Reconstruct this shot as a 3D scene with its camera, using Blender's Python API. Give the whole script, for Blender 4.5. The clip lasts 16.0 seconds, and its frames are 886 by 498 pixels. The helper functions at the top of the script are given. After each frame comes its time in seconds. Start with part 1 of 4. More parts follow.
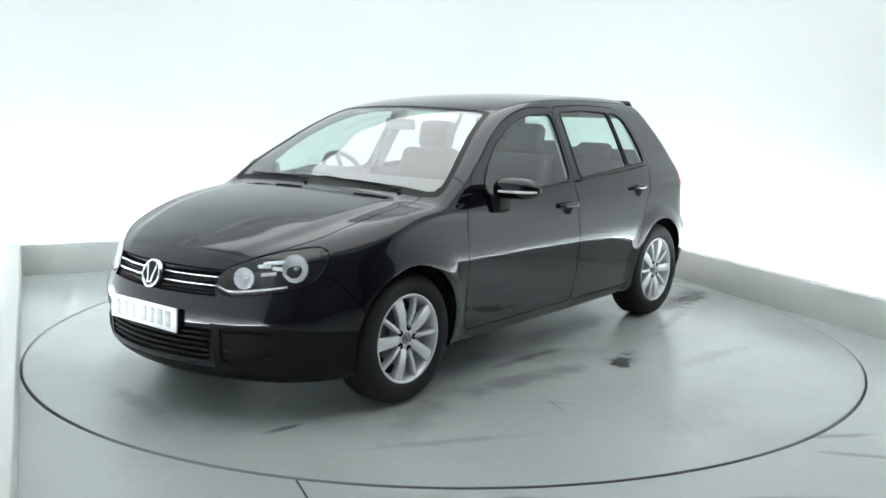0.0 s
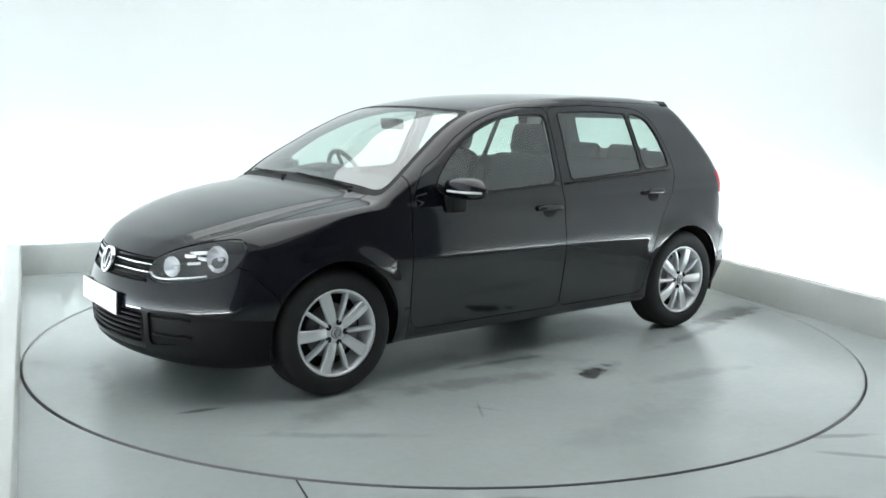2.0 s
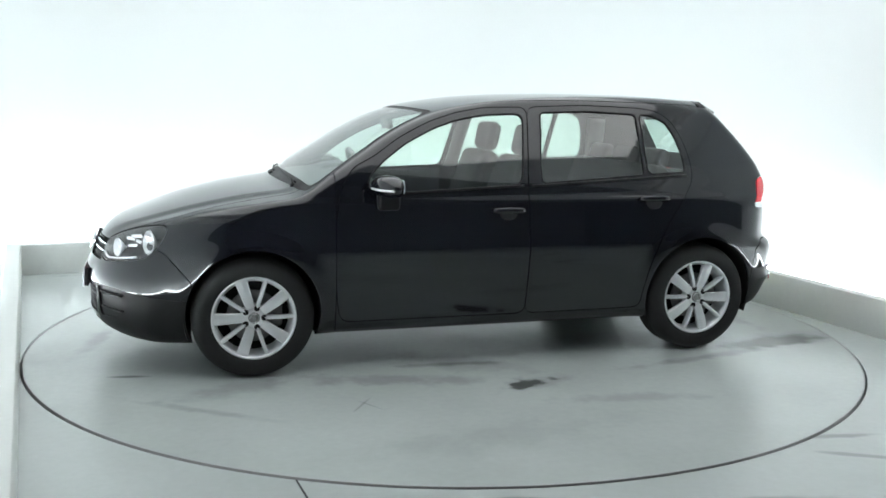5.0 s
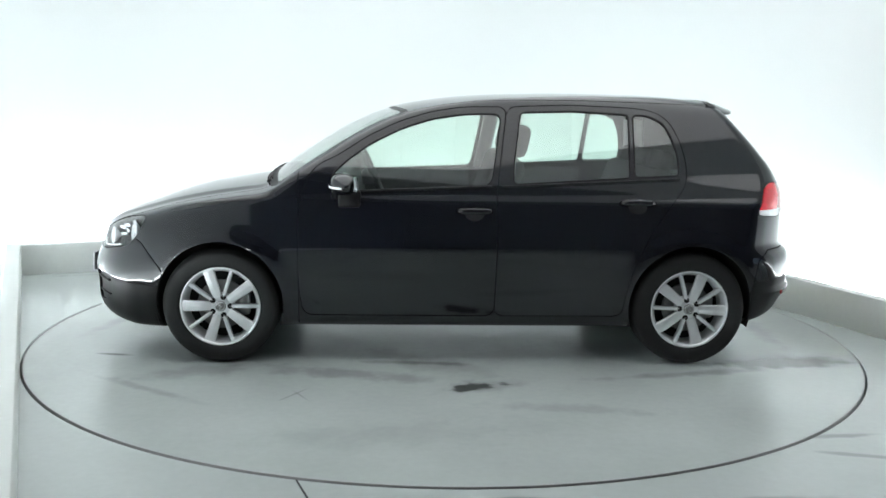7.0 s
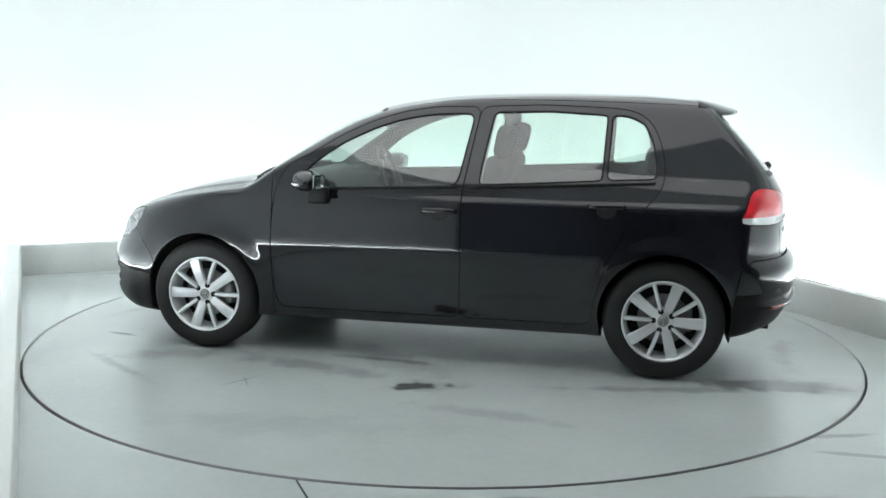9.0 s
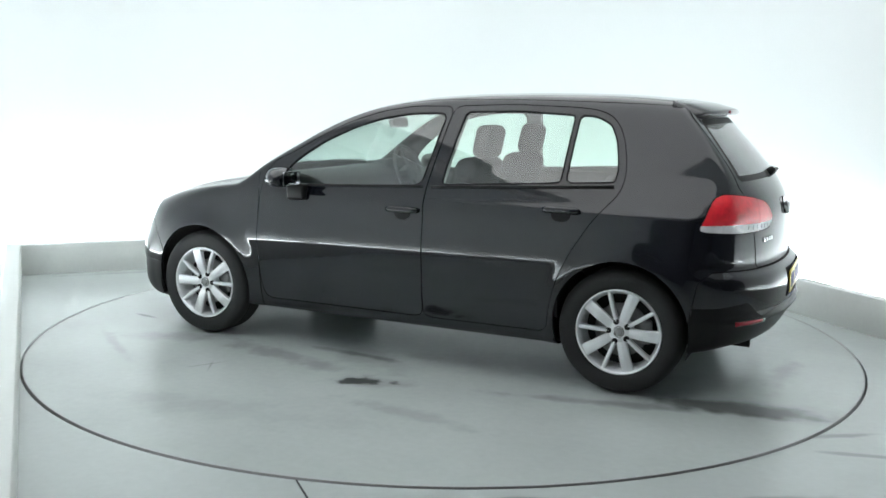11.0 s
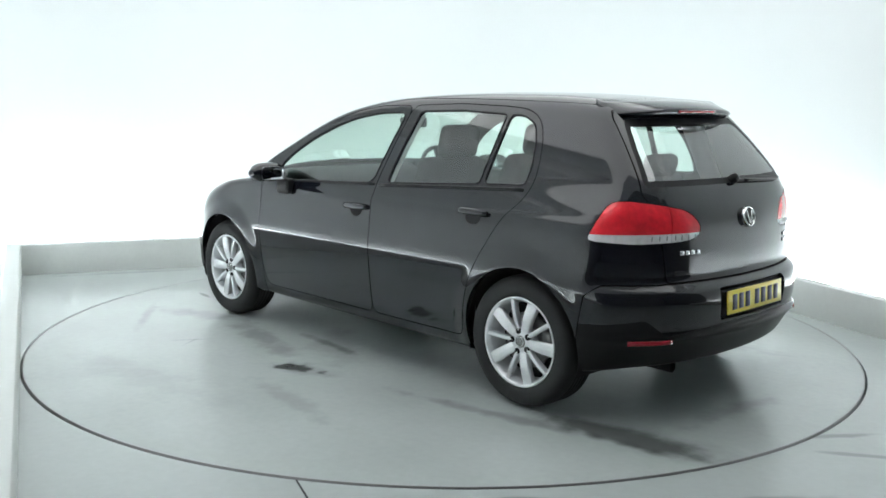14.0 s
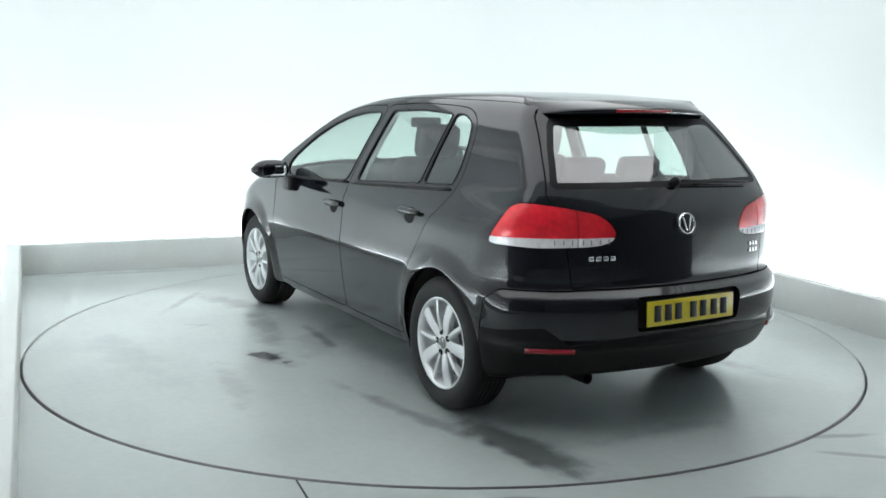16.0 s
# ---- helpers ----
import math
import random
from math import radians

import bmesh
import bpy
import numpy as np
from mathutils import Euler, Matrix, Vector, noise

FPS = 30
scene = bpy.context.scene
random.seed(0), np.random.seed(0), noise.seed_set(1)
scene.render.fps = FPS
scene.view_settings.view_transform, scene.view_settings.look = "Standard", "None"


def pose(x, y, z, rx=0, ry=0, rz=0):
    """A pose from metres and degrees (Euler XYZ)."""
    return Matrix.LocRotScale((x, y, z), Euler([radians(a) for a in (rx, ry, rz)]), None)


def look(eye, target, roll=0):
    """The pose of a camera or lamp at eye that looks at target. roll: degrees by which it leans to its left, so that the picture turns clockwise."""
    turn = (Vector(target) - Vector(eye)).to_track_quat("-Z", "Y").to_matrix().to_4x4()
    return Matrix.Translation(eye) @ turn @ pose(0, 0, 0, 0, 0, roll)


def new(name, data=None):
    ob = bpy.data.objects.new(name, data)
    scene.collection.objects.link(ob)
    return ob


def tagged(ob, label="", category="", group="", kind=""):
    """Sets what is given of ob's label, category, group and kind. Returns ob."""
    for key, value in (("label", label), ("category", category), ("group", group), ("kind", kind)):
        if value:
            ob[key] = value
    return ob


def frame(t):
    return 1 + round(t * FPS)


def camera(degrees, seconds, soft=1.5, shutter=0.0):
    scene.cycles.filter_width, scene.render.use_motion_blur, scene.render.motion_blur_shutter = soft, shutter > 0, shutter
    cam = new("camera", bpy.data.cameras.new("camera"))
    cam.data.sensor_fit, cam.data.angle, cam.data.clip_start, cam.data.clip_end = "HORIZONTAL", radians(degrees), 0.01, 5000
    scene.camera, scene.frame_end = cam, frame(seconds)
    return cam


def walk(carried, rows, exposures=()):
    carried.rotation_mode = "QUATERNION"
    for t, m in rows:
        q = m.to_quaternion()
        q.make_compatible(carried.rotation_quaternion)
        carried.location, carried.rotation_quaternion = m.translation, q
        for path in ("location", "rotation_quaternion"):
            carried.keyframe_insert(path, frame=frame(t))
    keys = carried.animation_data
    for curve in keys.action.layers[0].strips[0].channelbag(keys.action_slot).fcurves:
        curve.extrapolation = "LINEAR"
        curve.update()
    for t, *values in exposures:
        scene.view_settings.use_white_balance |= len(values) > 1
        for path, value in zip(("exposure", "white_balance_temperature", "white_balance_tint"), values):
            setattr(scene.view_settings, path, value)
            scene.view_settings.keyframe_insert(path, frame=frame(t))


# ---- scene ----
# ---- camera: it stands still while the turntable carries the car round ----
cam = camera(51.14, 16.0, soft=1.6)


def from_angles(eye, pan, pitch, roll):
    a, b = radians(pan), radians(pitch)
    way = Vector((math.sin(a) * math.cos(b), math.cos(a) * math.cos(b), math.sin(b)))
    return look(eye, Vector(eye) + way, roll)


EYE = (0.0, -5.761, 1.436)
STAND = from_angles(EYE, -0.135, -9.032, 0.958)
walk(cam, [(0.0, STAND), (16.0, STAND)], exposures=[(0.0, 0.0), (16.0, 0.0)])

# the turntable's steady turn and the car's place on it
TURN_START, TURN_RATE = 231.055, -6.906
CAR_X, CAR_Y = -0.035, -0.057
DISC_RADIUS = 2.458
ROOM_TURN = 22.5

# ---- light: an added ceiling panel and wall washers, up-lighting behind the kerb ----
world = bpy.data.worlds.new("world")
scene.world = world
world.use_nodes = True
world.node_tree.nodes["Background"].inputs[0].default_value = (0.85, 0.93, 1.0, 1)
world.node_tree.nodes["Background"].inputs[1].default_value = 0.02


# ---- small builders ----
def mesh_of(name, verts, faces, smooth=False):
    me = bpy.data.meshes.new(name)
    me.from_pydata([tuple(v) for v in verts], [], [tuple(f) for f in faces])
    me.update()
    if smooth:
        me.polygons.foreach_set("use_smooth", [True] * len(me.polygons))
    return me


def part(name, bm, material, parent, label=""):
    """One mesh object under a thing or a part; bm is a bmesh or a mesh."""
    if isinstance(bm, bmesh.types.BMesh):
        me = bpy.data.meshes.new(name)
        bm.to_mesh(me)
        bm.free()
    else:
        me = bm
    if material and not me.materials:
        me.materials.append(material)
    ob = new(name, me)
    ob.parent = parent
    if label:
        tagged(ob, label)
    return ob


def thing(name, at=None):
    ob = new(name)
    ob.empty_display_size = 0.1
    if at is not None:
        ob.matrix_basis = at
    return ob


def bm_box(lo, hi, bevel=0.0, segments=2):
    bm = bmesh.new()
    bmesh.ops.create_cube(bm, size=1.0)
    lo, hi = Vector(lo), Vector(hi)
    for v in bm.verts:
        v.co = Vector(((lo.x + hi.x) / 2 + v.co.x * (hi.x - lo.x), (lo.y + hi.y) / 2 + v.co.y * (hi.y - lo.y), (lo.z + hi.z) / 2 + v.co.z * (hi.z - lo.z)))
    if bevel:
        bmesh.ops.bevel(bm, geom=bm.edges[:], offset=bevel, segments=segments, affect="EDGES", profile=0.5)
        for f in bm.faces:
            f.smooth = True
    return bm


def rings_mesh(name, rings, closed=True, cap=False, smooth=True):
    """A skin over rings of equally many points."""
    n = len(rings[0])
    verts = [v for r in rings for v in r]
    faces = []
    for i in range(len(rings) - 1):
        for j in range(n if closed else n - 1):
            k = (j + 1) % n
            faces.append((i * n + j, i * n + k, (i + 1) * n + k, (i + 1) * n + j))
    if cap:
        faces.append(tuple(range(n))[::-1])
        faces.append(tuple((len(rings) - 1) * n + j for j in range(n)))
    return mesh_of(name, verts, faces, smooth)


def lathe(name, profile, segments=64, axis="y", closed_profile=False, smooth=True):
    """A body of revolution; profile: (radius, along the axis)."""
    rings = []
    for r, h in profile:
        ring = []
        for k in range(segments):
            a = 2 * math.pi * k / segments
            c, s = r * math.cos(a), r * math.sin(a)
            ring.append((c, h, s) if axis == "y" else (c, s, h) if axis == "z" else (h, c, s))
        rings.append(ring)
    if closed_profile:
        rings.append(rings[0])
    return rings_mesh(name, rings, smooth=smooth)


def tube(name, path, radius, sides=8, closed=False):
    """A round bar along a path of points."""
    pts = [Vector(p) for p in path]
    n = len(pts)
    rings, up = [], Vector((0.03, 0.02, 1)).normalized()
    for i, p in enumerate(pts):
        a = pts[(i - 1) % n] if closed or i else pts[0]
        b = pts[(i + 1) % n] if closed or i < n - 1 else pts[-1]
        t = (b - a).normalized()
        s = t.cross(up)
        if s.length < 0.2:
            s = t.cross(Vector((0, 1, 0.02)))
        s.normalize()
        w = s.cross(t)
        rings.append([p + radius * (math.cos(2 * math.pi * k / sides) * s + math.sin(2 * math.pi * k / sides) * w) for k in range(sides)])
    if closed:
        rings.append(rings[0])
    return rings_mesh(name, rings, cap=not closed)


# ---- materials ----
def material(name, color, rough=0.5, metal=0.0, grain=0.0, scale=20.0, bump=0.0, coat=0.0, emit=0.0, coat_rough=0.02, coat_ior=1.5, dust=0.0, spec=0.5, stain=0.0, stain_scale=1.5, wear=0.08):
    """A surface with fine grain and broad stains in colour, gloss and relief."""
    m = bpy.data.materials.new(name)
    m.use_nodes = True
    nt = m.node_tree
    b = nt.nodes["Principled BSDF"]
    b.inputs["Base Color"].default_value = (*color, 1)
    b.inputs["Roughness"].default_value = rough
    b.inputs["Metallic"].default_value = metal
    b.inputs["Coat Weight"].default_value = coat
    b.inputs["Coat Roughness"].default_value = coat_rough
    b.inputs["Coat IOR"].default_value = coat_ior
    b.inputs["Sheen Weight"].default_value = dust
    b.inputs["Sheen Roughness"].default_value = 0.25
    b.inputs["Specular IOR Level"].default_value = spec
    if emit:
        b.inputs["Emission Color"].default_value = (*color, 1)
        b.inputs["Emission Strength"].default_value = emit
    if grain or bump or stain:
        pos = nt.nodes.new("ShaderNodeTexCoord")
        fine = nt.nodes.new("ShaderNodeTexNoise")
        fine.inputs["Scale"].default_value = scale
        fine.inputs["Detail"].default_value = 6
        broad = nt.nodes.new("ShaderNodeTexNoise")
        broad.inputs["Scale"].default_value = stain_scale
        broad.inputs["Detail"].default_value = 4
        nt.links.new(pos.outputs["Object"], fine.inputs["Vector"])
        nt.links.new(pos.outputs["Object"], broad.inputs["Vector"])

        def shade(tex, lo, hi, floor, ceil):
            r = nt.nodes.new("ShaderNodeMapRange")
            r.inputs["From Min"].default_value, r.inputs["From Max"].default_value = lo, hi
            r.inputs["To Min"].default_value, r.inputs["To Max"].default_value = floor, ceil
            nt.links.new(tex.outputs["Fac"], r.inputs["Value"])
            return r.outputs[0]

        mul = nt.nodes.new("ShaderNodeMath")
        mul.operation = "MULTIPLY"
        nt.links.new(shade(fine, 0.0, 1.0, 1 - grain, 1 + grain), mul.inputs[0])
        nt.links.new(shade(broad, 0.0, 1.0, 1 - stain, 1 + stain * 0.6), mul.inputs[1])
        mix = nt.nodes.new("ShaderNodeVectorMath")
        mix.operation = "SCALE"
        mix.inputs[0].default_value = color
        nt.links.new(mul.outputs[0], mix.inputs["Scale"])
        nt.links.new(mix.outputs[0], b.inputs["Base Color"])
        nt.links.new(shade(broad, 0.0, 1.0, max(0.0, rough - wear), min(1.0, rough + wear)), b.inputs["Roughness"])
        if bump:
            bp = nt.nodes.new("ShaderNodeBump")
            bp.inputs["Strength"].default_value = bump
            bp.inputs["Distance"].default_value = 0.002
            nt.links.new(fine.outputs["Fac"], bp.inputs["Height"])
            nt.links.new(bp.outputs[0], b.inputs["Normal"])
    return m


def pane_glass(name, tint, shine_least=0.13):
    """Thin tinted sheet: clear through, mirror by Fresnel."""
    m = bpy.data.materials.new(name)
    m.use_nodes = True
    nt = m.node_tree
    nt.nodes.clear()
    out = nt.nodes.new("ShaderNodeOutputMaterial")
    mix = nt.nodes.new("ShaderNodeMixShader")
    face = nt.nodes.new("ShaderNodeLayerWeight")
    face.inputs["Blend"].default_value = 0.5
    power = nt.nodes.new("ShaderNodeMath")
    power.operation = "POWER"
    power.inputs[1].default_value = 5.0
    gloss = nt.nodes.new("ShaderNodeMapRange")
    gloss.inputs["To Min"].default_value, gloss.inputs["To Max"].default_value = shine_least, 1.0
    nt.links.new(face.outputs["Facing"], power.inputs[0])
    nt.links.new(power.outputs[0], gloss.inputs["Value"])
    clear = nt.nodes.new("ShaderNodeBsdfTransparent")
    clear.inputs[0].default_value = (*tint, 1)
    shine = nt.nodes.new("ShaderNodeBsdfGlossy")
    shine.inputs["Roughness"].default_value = 0.015
    shine.inputs[0].default_value = (1, 1, 1, 1)
    nt.links.new(gloss.outputs[0], mix.inputs[0])
    nt.links.new(clear.outputs[0], mix.inputs[1])
    nt.links.new(shine.outputs[0], mix.inputs[2])
    nt.links.new(mix.outputs[0], out.inputs[0])
    return m


WALL_WHITE = material("wall_white", (0.77, 0.80, 0.80), 0.7, grain=0.02, scale=60, bump=0.05, stain=0.03, stain_scale=0.7)
KERB_GREY = material("kerb_grey", (0.74, 0.77, 0.75), 0.55, grain=0.04, scale=40, bump=0.1, stain=0.10, stain_scale=1.2)
FLOOR_GREY = material("floor_grey", (0.495, 0.54, 0.53), 0.26, grain=0.05, scale=25, bump=0.03, stain=0.18, stain_scale=0.9, wear=0.0)


def dark_marks(mat, marks):
    """Dark marks with ragged edges: (x, y, turn, half length, half width, strength, softness, raggedness)."""
    nt = mat.node_tree
    bsdf = nt.nodes["Principled BSDF"]
    pos = nt.nodes.new("ShaderNodeTexCoord").outputs["Object"]
    rag = nt.nodes.new("ShaderNodeTexNoise")
    rag.inputs["Scale"].default_value, rag.inputs["Detail"].default_value = 7.0, 7.0
    nt.links.new(pos, rag.inputs["Vector"])
    color = bsdf.inputs["Base Color"].links[0].from_socket
    for x, y, turn, length, width, strength, soft, rough in marks:
        place = nt.nodes.new("ShaderNodeMapping")
        place.vector_type = "TEXTURE"
        place.inputs["Location"].default_value = (x, y, 0)
        place.inputs["Rotation"].default_value = (0, 0, radians(turn))
        place.inputs["Scale"].default_value = (length, width, 1)
        nt.links.new(pos, place.inputs["Vector"])
        far = nt.nodes.new("ShaderNodeVectorMath")
        far.operation = "LENGTH"
        nt.links.new(place.outputs[0], far.inputs[0])
        add = nt.nodes.new("ShaderNodeMath")
        add.operation = "MULTIPLY_ADD"
        add.inputs[1].default_value = rough
        nt.links.new(rag.outputs["Fac"], add.inputs[0])
        nt.links.new(far.outputs["Value"], add.inputs[2])
        edge = nt.nodes.new("ShaderNodeMapRange")
        edge.interpolation_type = "SMOOTHSTEP"
        edge.inputs["From Min"].default_value, edge.inputs["From Max"].default_value = 1 + rough / 2 - soft, 1 + rough / 2
        edge.inputs["To Min"].default_value, edge.inputs["To Max"].default_value = 1 - strength, 1.0
        nt.links.new(add.outputs[0], edge.inputs["Value"])
        dark = nt.nodes.new("ShaderNodeVectorMath")
        dark.operation = "SCALE"
        nt.links.new(color, dark.inputs[0])
        nt.links.new(edge.outputs[0], dark.inputs["Scale"])
        color = dark.outputs[0]
    nt.links.new(color, bsdf.inputs["Base Color"])


DISC_GREY = material("disc_grey", (0.475, 0.52, 0.507), 0.24, grain=0.06, scale=25, bump=0.03, stain=0.22, stain_scale=1.3, wear=0.0)
# scuffs and tyre marks; the broad soft marks darken the disc around the car
dark_marks(DISC_GREY, [(-0.13, 1.205, 27, 0.20, 0.060, 0.75, 0.6, 3.0), (-0.15, 1.21, 25, 0.30, 0.12, 0.25, 0.9, 1.2), (-1.90, 0.745, 8, 0.56, 0.13, 0.62, 0.6, 1.0), (-2.02, 0.71, 6, 0.70, 0.22, 0.25, 0.9, 0.8),
                  (1.89, 0.625, -10, 0.13, 0.028, 0.55, 0.7, 1.0), (0.19, 0.775, -5, 0.38, 0.055, 0.40, 0.8, 1.3), (0.80, 1.345, 58, 0.16, 0.012, 0.28, 0.9, 1.2), (0.76, 1.36, 120, 0.12, 0.010, 0.25, 0.9, 1.2),
                  (0.15, 0.75, -35, 0.60, 0.20, 0.22, 0.9, 1.2), (-0.9, 0.5, 10, 1.1, 0.35, 0.16, 0.9, 1.0), (1.1, -0.9, 30, 0.35, 0.05, 0.3, 0.8, 1.2),
                  (-1.35, 0.95, 12, 0.75, 0.07, 0.34, 0.9, 1.6), (0.55, 1.0, -12, 0.75, 0.13, 0.28, 0.9, 1.8), (1.35, 0.95, 20, 0.45, 0.16, 0.22, 0.9, 1.6), (-0.55, 1.55, -8, 0.55, 0.10, 0.16, 0.9, 1.8),
                  (1.55, 1.25, -35, 0.5, 0.05, 0.20, 0.9, 1.6), (-1.1, -0.95, 15, 0.8, 0.12, 0.25, 0.9, 1.6), (0.3, 1.9, 5, 0.9, 0.22, 0.10, 0.9, 1.5), (-2.05, 0.05, 85, 0.5, 0.10, 0.22, 0.9, 1.6), (2.1, -0.2, 80, 0.45, 0.08, 0.20, 0.9, 1.6)])
dark_marks(KERB_GREY, [(-2.45, 2.73, 0, 0.20, 0.4, 0.14, 0.9, 1.0), (-1.2, 2.73, 0, 0.7, 0.3, 0.06, 0.9, 1.2)])
# two long thin marks darken the floor along the foot of the kerb
dark_marks(FLOOR_GREY, [(1.78, -1.82, 8, 0.20, 0.035, 0.30, 0.7, 1.4), (1.80, -2.06, -12, 0.26, 0.03, 0.28, 0.7, 1.4), (0.31, -2.55, 0, 0.13, 0.035, 0.35, 0.8, 1.5), (1.97, 1.75, -30, 0.35, 0.07, 0.30, 0.9, 1.2),
                   (2.35, 1.0, -65, 0.60, 0.05, 0.30, 0.9, 1.2), (1.26, -2.50, 5, 0.25, 0.03, 0.25, 0.8, 1.4), (-2.6, 1.75, 22, 0.7, 0.06, 0.22, 0.9, 1.2)])
CEILING_WHITE = material("ceiling_white", (0.75, 0.76, 0.76), 0.8, grain=0.03, scale=50)
UNSEEN_GREY = material("unseen_grey", (0.22, 0.225, 0.235), 0.8, grain=0.05, scale=30, stain=0.1)
FILL_DIFFUSER = material("diffuser", (1.0, 1.0, 1.0), 0.6, emit=0.97)
WASH = material("wash_diffuser", (0.92, 0.97, 1.0), 0.6, emit=1.3)
STRIP_LIGHT = material("strip_light", (0.91, 0.967, 1.0), 0.6, emit=27.0)
JOINT_DARK = material("joint_dark", (0.03, 0.032, 0.032), 0.7, grain=0.2, scale=80)
PAINT = material("black_paint", (0.0052, 0.0062, 0.0100), 0.4, coat=1.0, coat_rough=0.05, coat_ior=1.62, dust=0.0, spec=0.0, grain=0.15, scale=900, stain=0.10, stain_scale=3, wear=0.03)
TRIM = material("black_trim", (0.006, 0.0064, 0.007), 0.45, grain=0.1, scale=300, bump=0.05, spec=0.22)
RUBBER = material("rubber", (0.010, 0.0105, 0.0115), 0.7, grain=0.15, scale=120, bump=0.15, stain=0.2, stain_scale=8)
LINER = material("liner", (0.012, 0.012, 0.013), 0.9, grain=0.2, scale=60)
ALLOY = material("alloy_silver", (0.82, 0.83, 0.85), 0.30, metal=0.45, coat=0.5, grain=0.04, scale=200, stain=0.05, stain_scale=6)
CHROME = material("chrome", (0.80, 0.81, 0.82), 0.10, metal=1.0, grain=0.02, scale=100)
STEEL = material("brake_steel", (0.25, 0.25, 0.25), 0.45, metal=0.9, grain=0.1, scale=150)
RED_LENS = material("red_lens", (0.93, 0.025, 0.042), 0.12, coat=1.0, coat_rough=0.04, grain=0.22, scale=45, bump=0.25, stain=0.40, stain_scale=9)
CLEAR_LENS = material("white_lens", (0.92, 0.90, 0.90), 0.15, coat=1.0, grain=0.20, scale=45, bump=0.25, stain=0.25, stain_scale=10)
PLATE_WHITE = material("plate_white", (0.85, 0.86, 0.88), 0.3, coat=0.4, grain=0.02, scale=60)
PLATE_YELLOW = material("plate_yellow", (0.78, 0.62, 0.03), 0.3, coat=0.4, grain=0.03, scale=60)
INK = material("ink", (0.02, 0.02, 0.02), 0.4, grain=0.05, scale=100)
GREY_INK = material("grey_ink", (0.45, 0.46, 0.48), 0.4, grain=0.05, scale=100)
SEAT_CLOTH = material("seat_cloth", (0.016, 0.017, 0.019), 0.9, grain=0.06, scale=25)
CABIN_PLASTIC = material("cabin_plastic", (0.045, 0.047, 0.050), 0.6, grain=0.1, scale=200, bump=0.1)
CABIN_PALE = material("cabin_pale", (0.42, 0.43, 0.42), 0.8, grain=0.05, scale=150)
SIDE_GLASS = pane_glass("side_glass", (0.74, 0.86, 0.80))
SCREEN_GLASS = pane_glass("screen_glass", (0.78, 0.90, 0.85), 0.22)
LAMP_GLASS = pane_glass("lamp_glass", (0.95, 0.96, 0.97), 0.075)

# ---- the studio: a square bay with a low kerb, turned to the camera ----
BAY = pose(0, 0, 0, 0, 0, ROOM_TURN)
SIDE, BACK, KERB_H = 2.54, 2.735, 0.245


def bay(x, y, z=0.0):
    return BAY @ Vector((x, y, z))


def bay_box(name, lo, hi, mat, bevel=0.0, label="", category="", kind="structure"):
    ob = part(name, bm_box(lo, hi, bevel), mat, None)
    ob.matrix_basis = BAY
    return tagged(ob, label, category, kind=kind)


# floor with a round opening for the turntable
def build_floor():
    n = 192
    outer = []
    for k in range(n):
        a = 2 * math.pi * k / n
        c, s = math.cos(a), math.sin(a)
        m = 9.0 / max(abs(c), abs(s))
        outer.append((m * c, m * s, 0.0))
    gap = DISC_RADIUS + 0.010
    rings = [outer]
    for r, z in ((4.0, 0), (3.0, 0), (gap + 0.004, 0), (gap, -0.004), (gap, -0.08)):
        rings.append([(r * math.cos(2 * math.pi * k / n), r * math.sin(2 * math.pi * k / n), z) for k in range(n)])
    me = rings_mesh("floor", rings[::-1], smooth=False)
    ob = part("floor", me, FLOOR_GREY, None)
    tagged(ob, "pale grey painted concrete studio floor, scuffed and stained", "floor", kind="structure")
    pit = part("joint_pit", lathe("joint_pit", [(0.01, -0.08), (gap + 0.06, -0.08)], 96, "z"), JOINT_DARK, None)
    tagged(pit, "dark gap under the edge of the turntable", "pit floor", kind="structure")


build_floor()
bay_box("kerb_back", (-SIDE - 0.01, BACK, -0.01), (SIDE, BACK + 0.10, KERB_H), KERB_GREY, 0.006, "low grey painted kerb along the back of the bay", "kerb")
left = bay_box("kerb_left", (-0.10, -7.0, -0.01), (0.0, 0.10, KERB_H), KERB_GREY, 0.006, "low grey painted kerb beside the turntable", "kerb")
left.matrix_basis = BAY @ pose(-SIDE - 0.012, BACK, 0, 0, 0, 1.76)
bay_box("kerb_right", (SIDE, -4.2, -0.01), (SIDE + 0.10, BACK + 0.10, KERB_H), KERB_GREY, 0.006, "low grey painted kerb beside the turntable", "kerb")


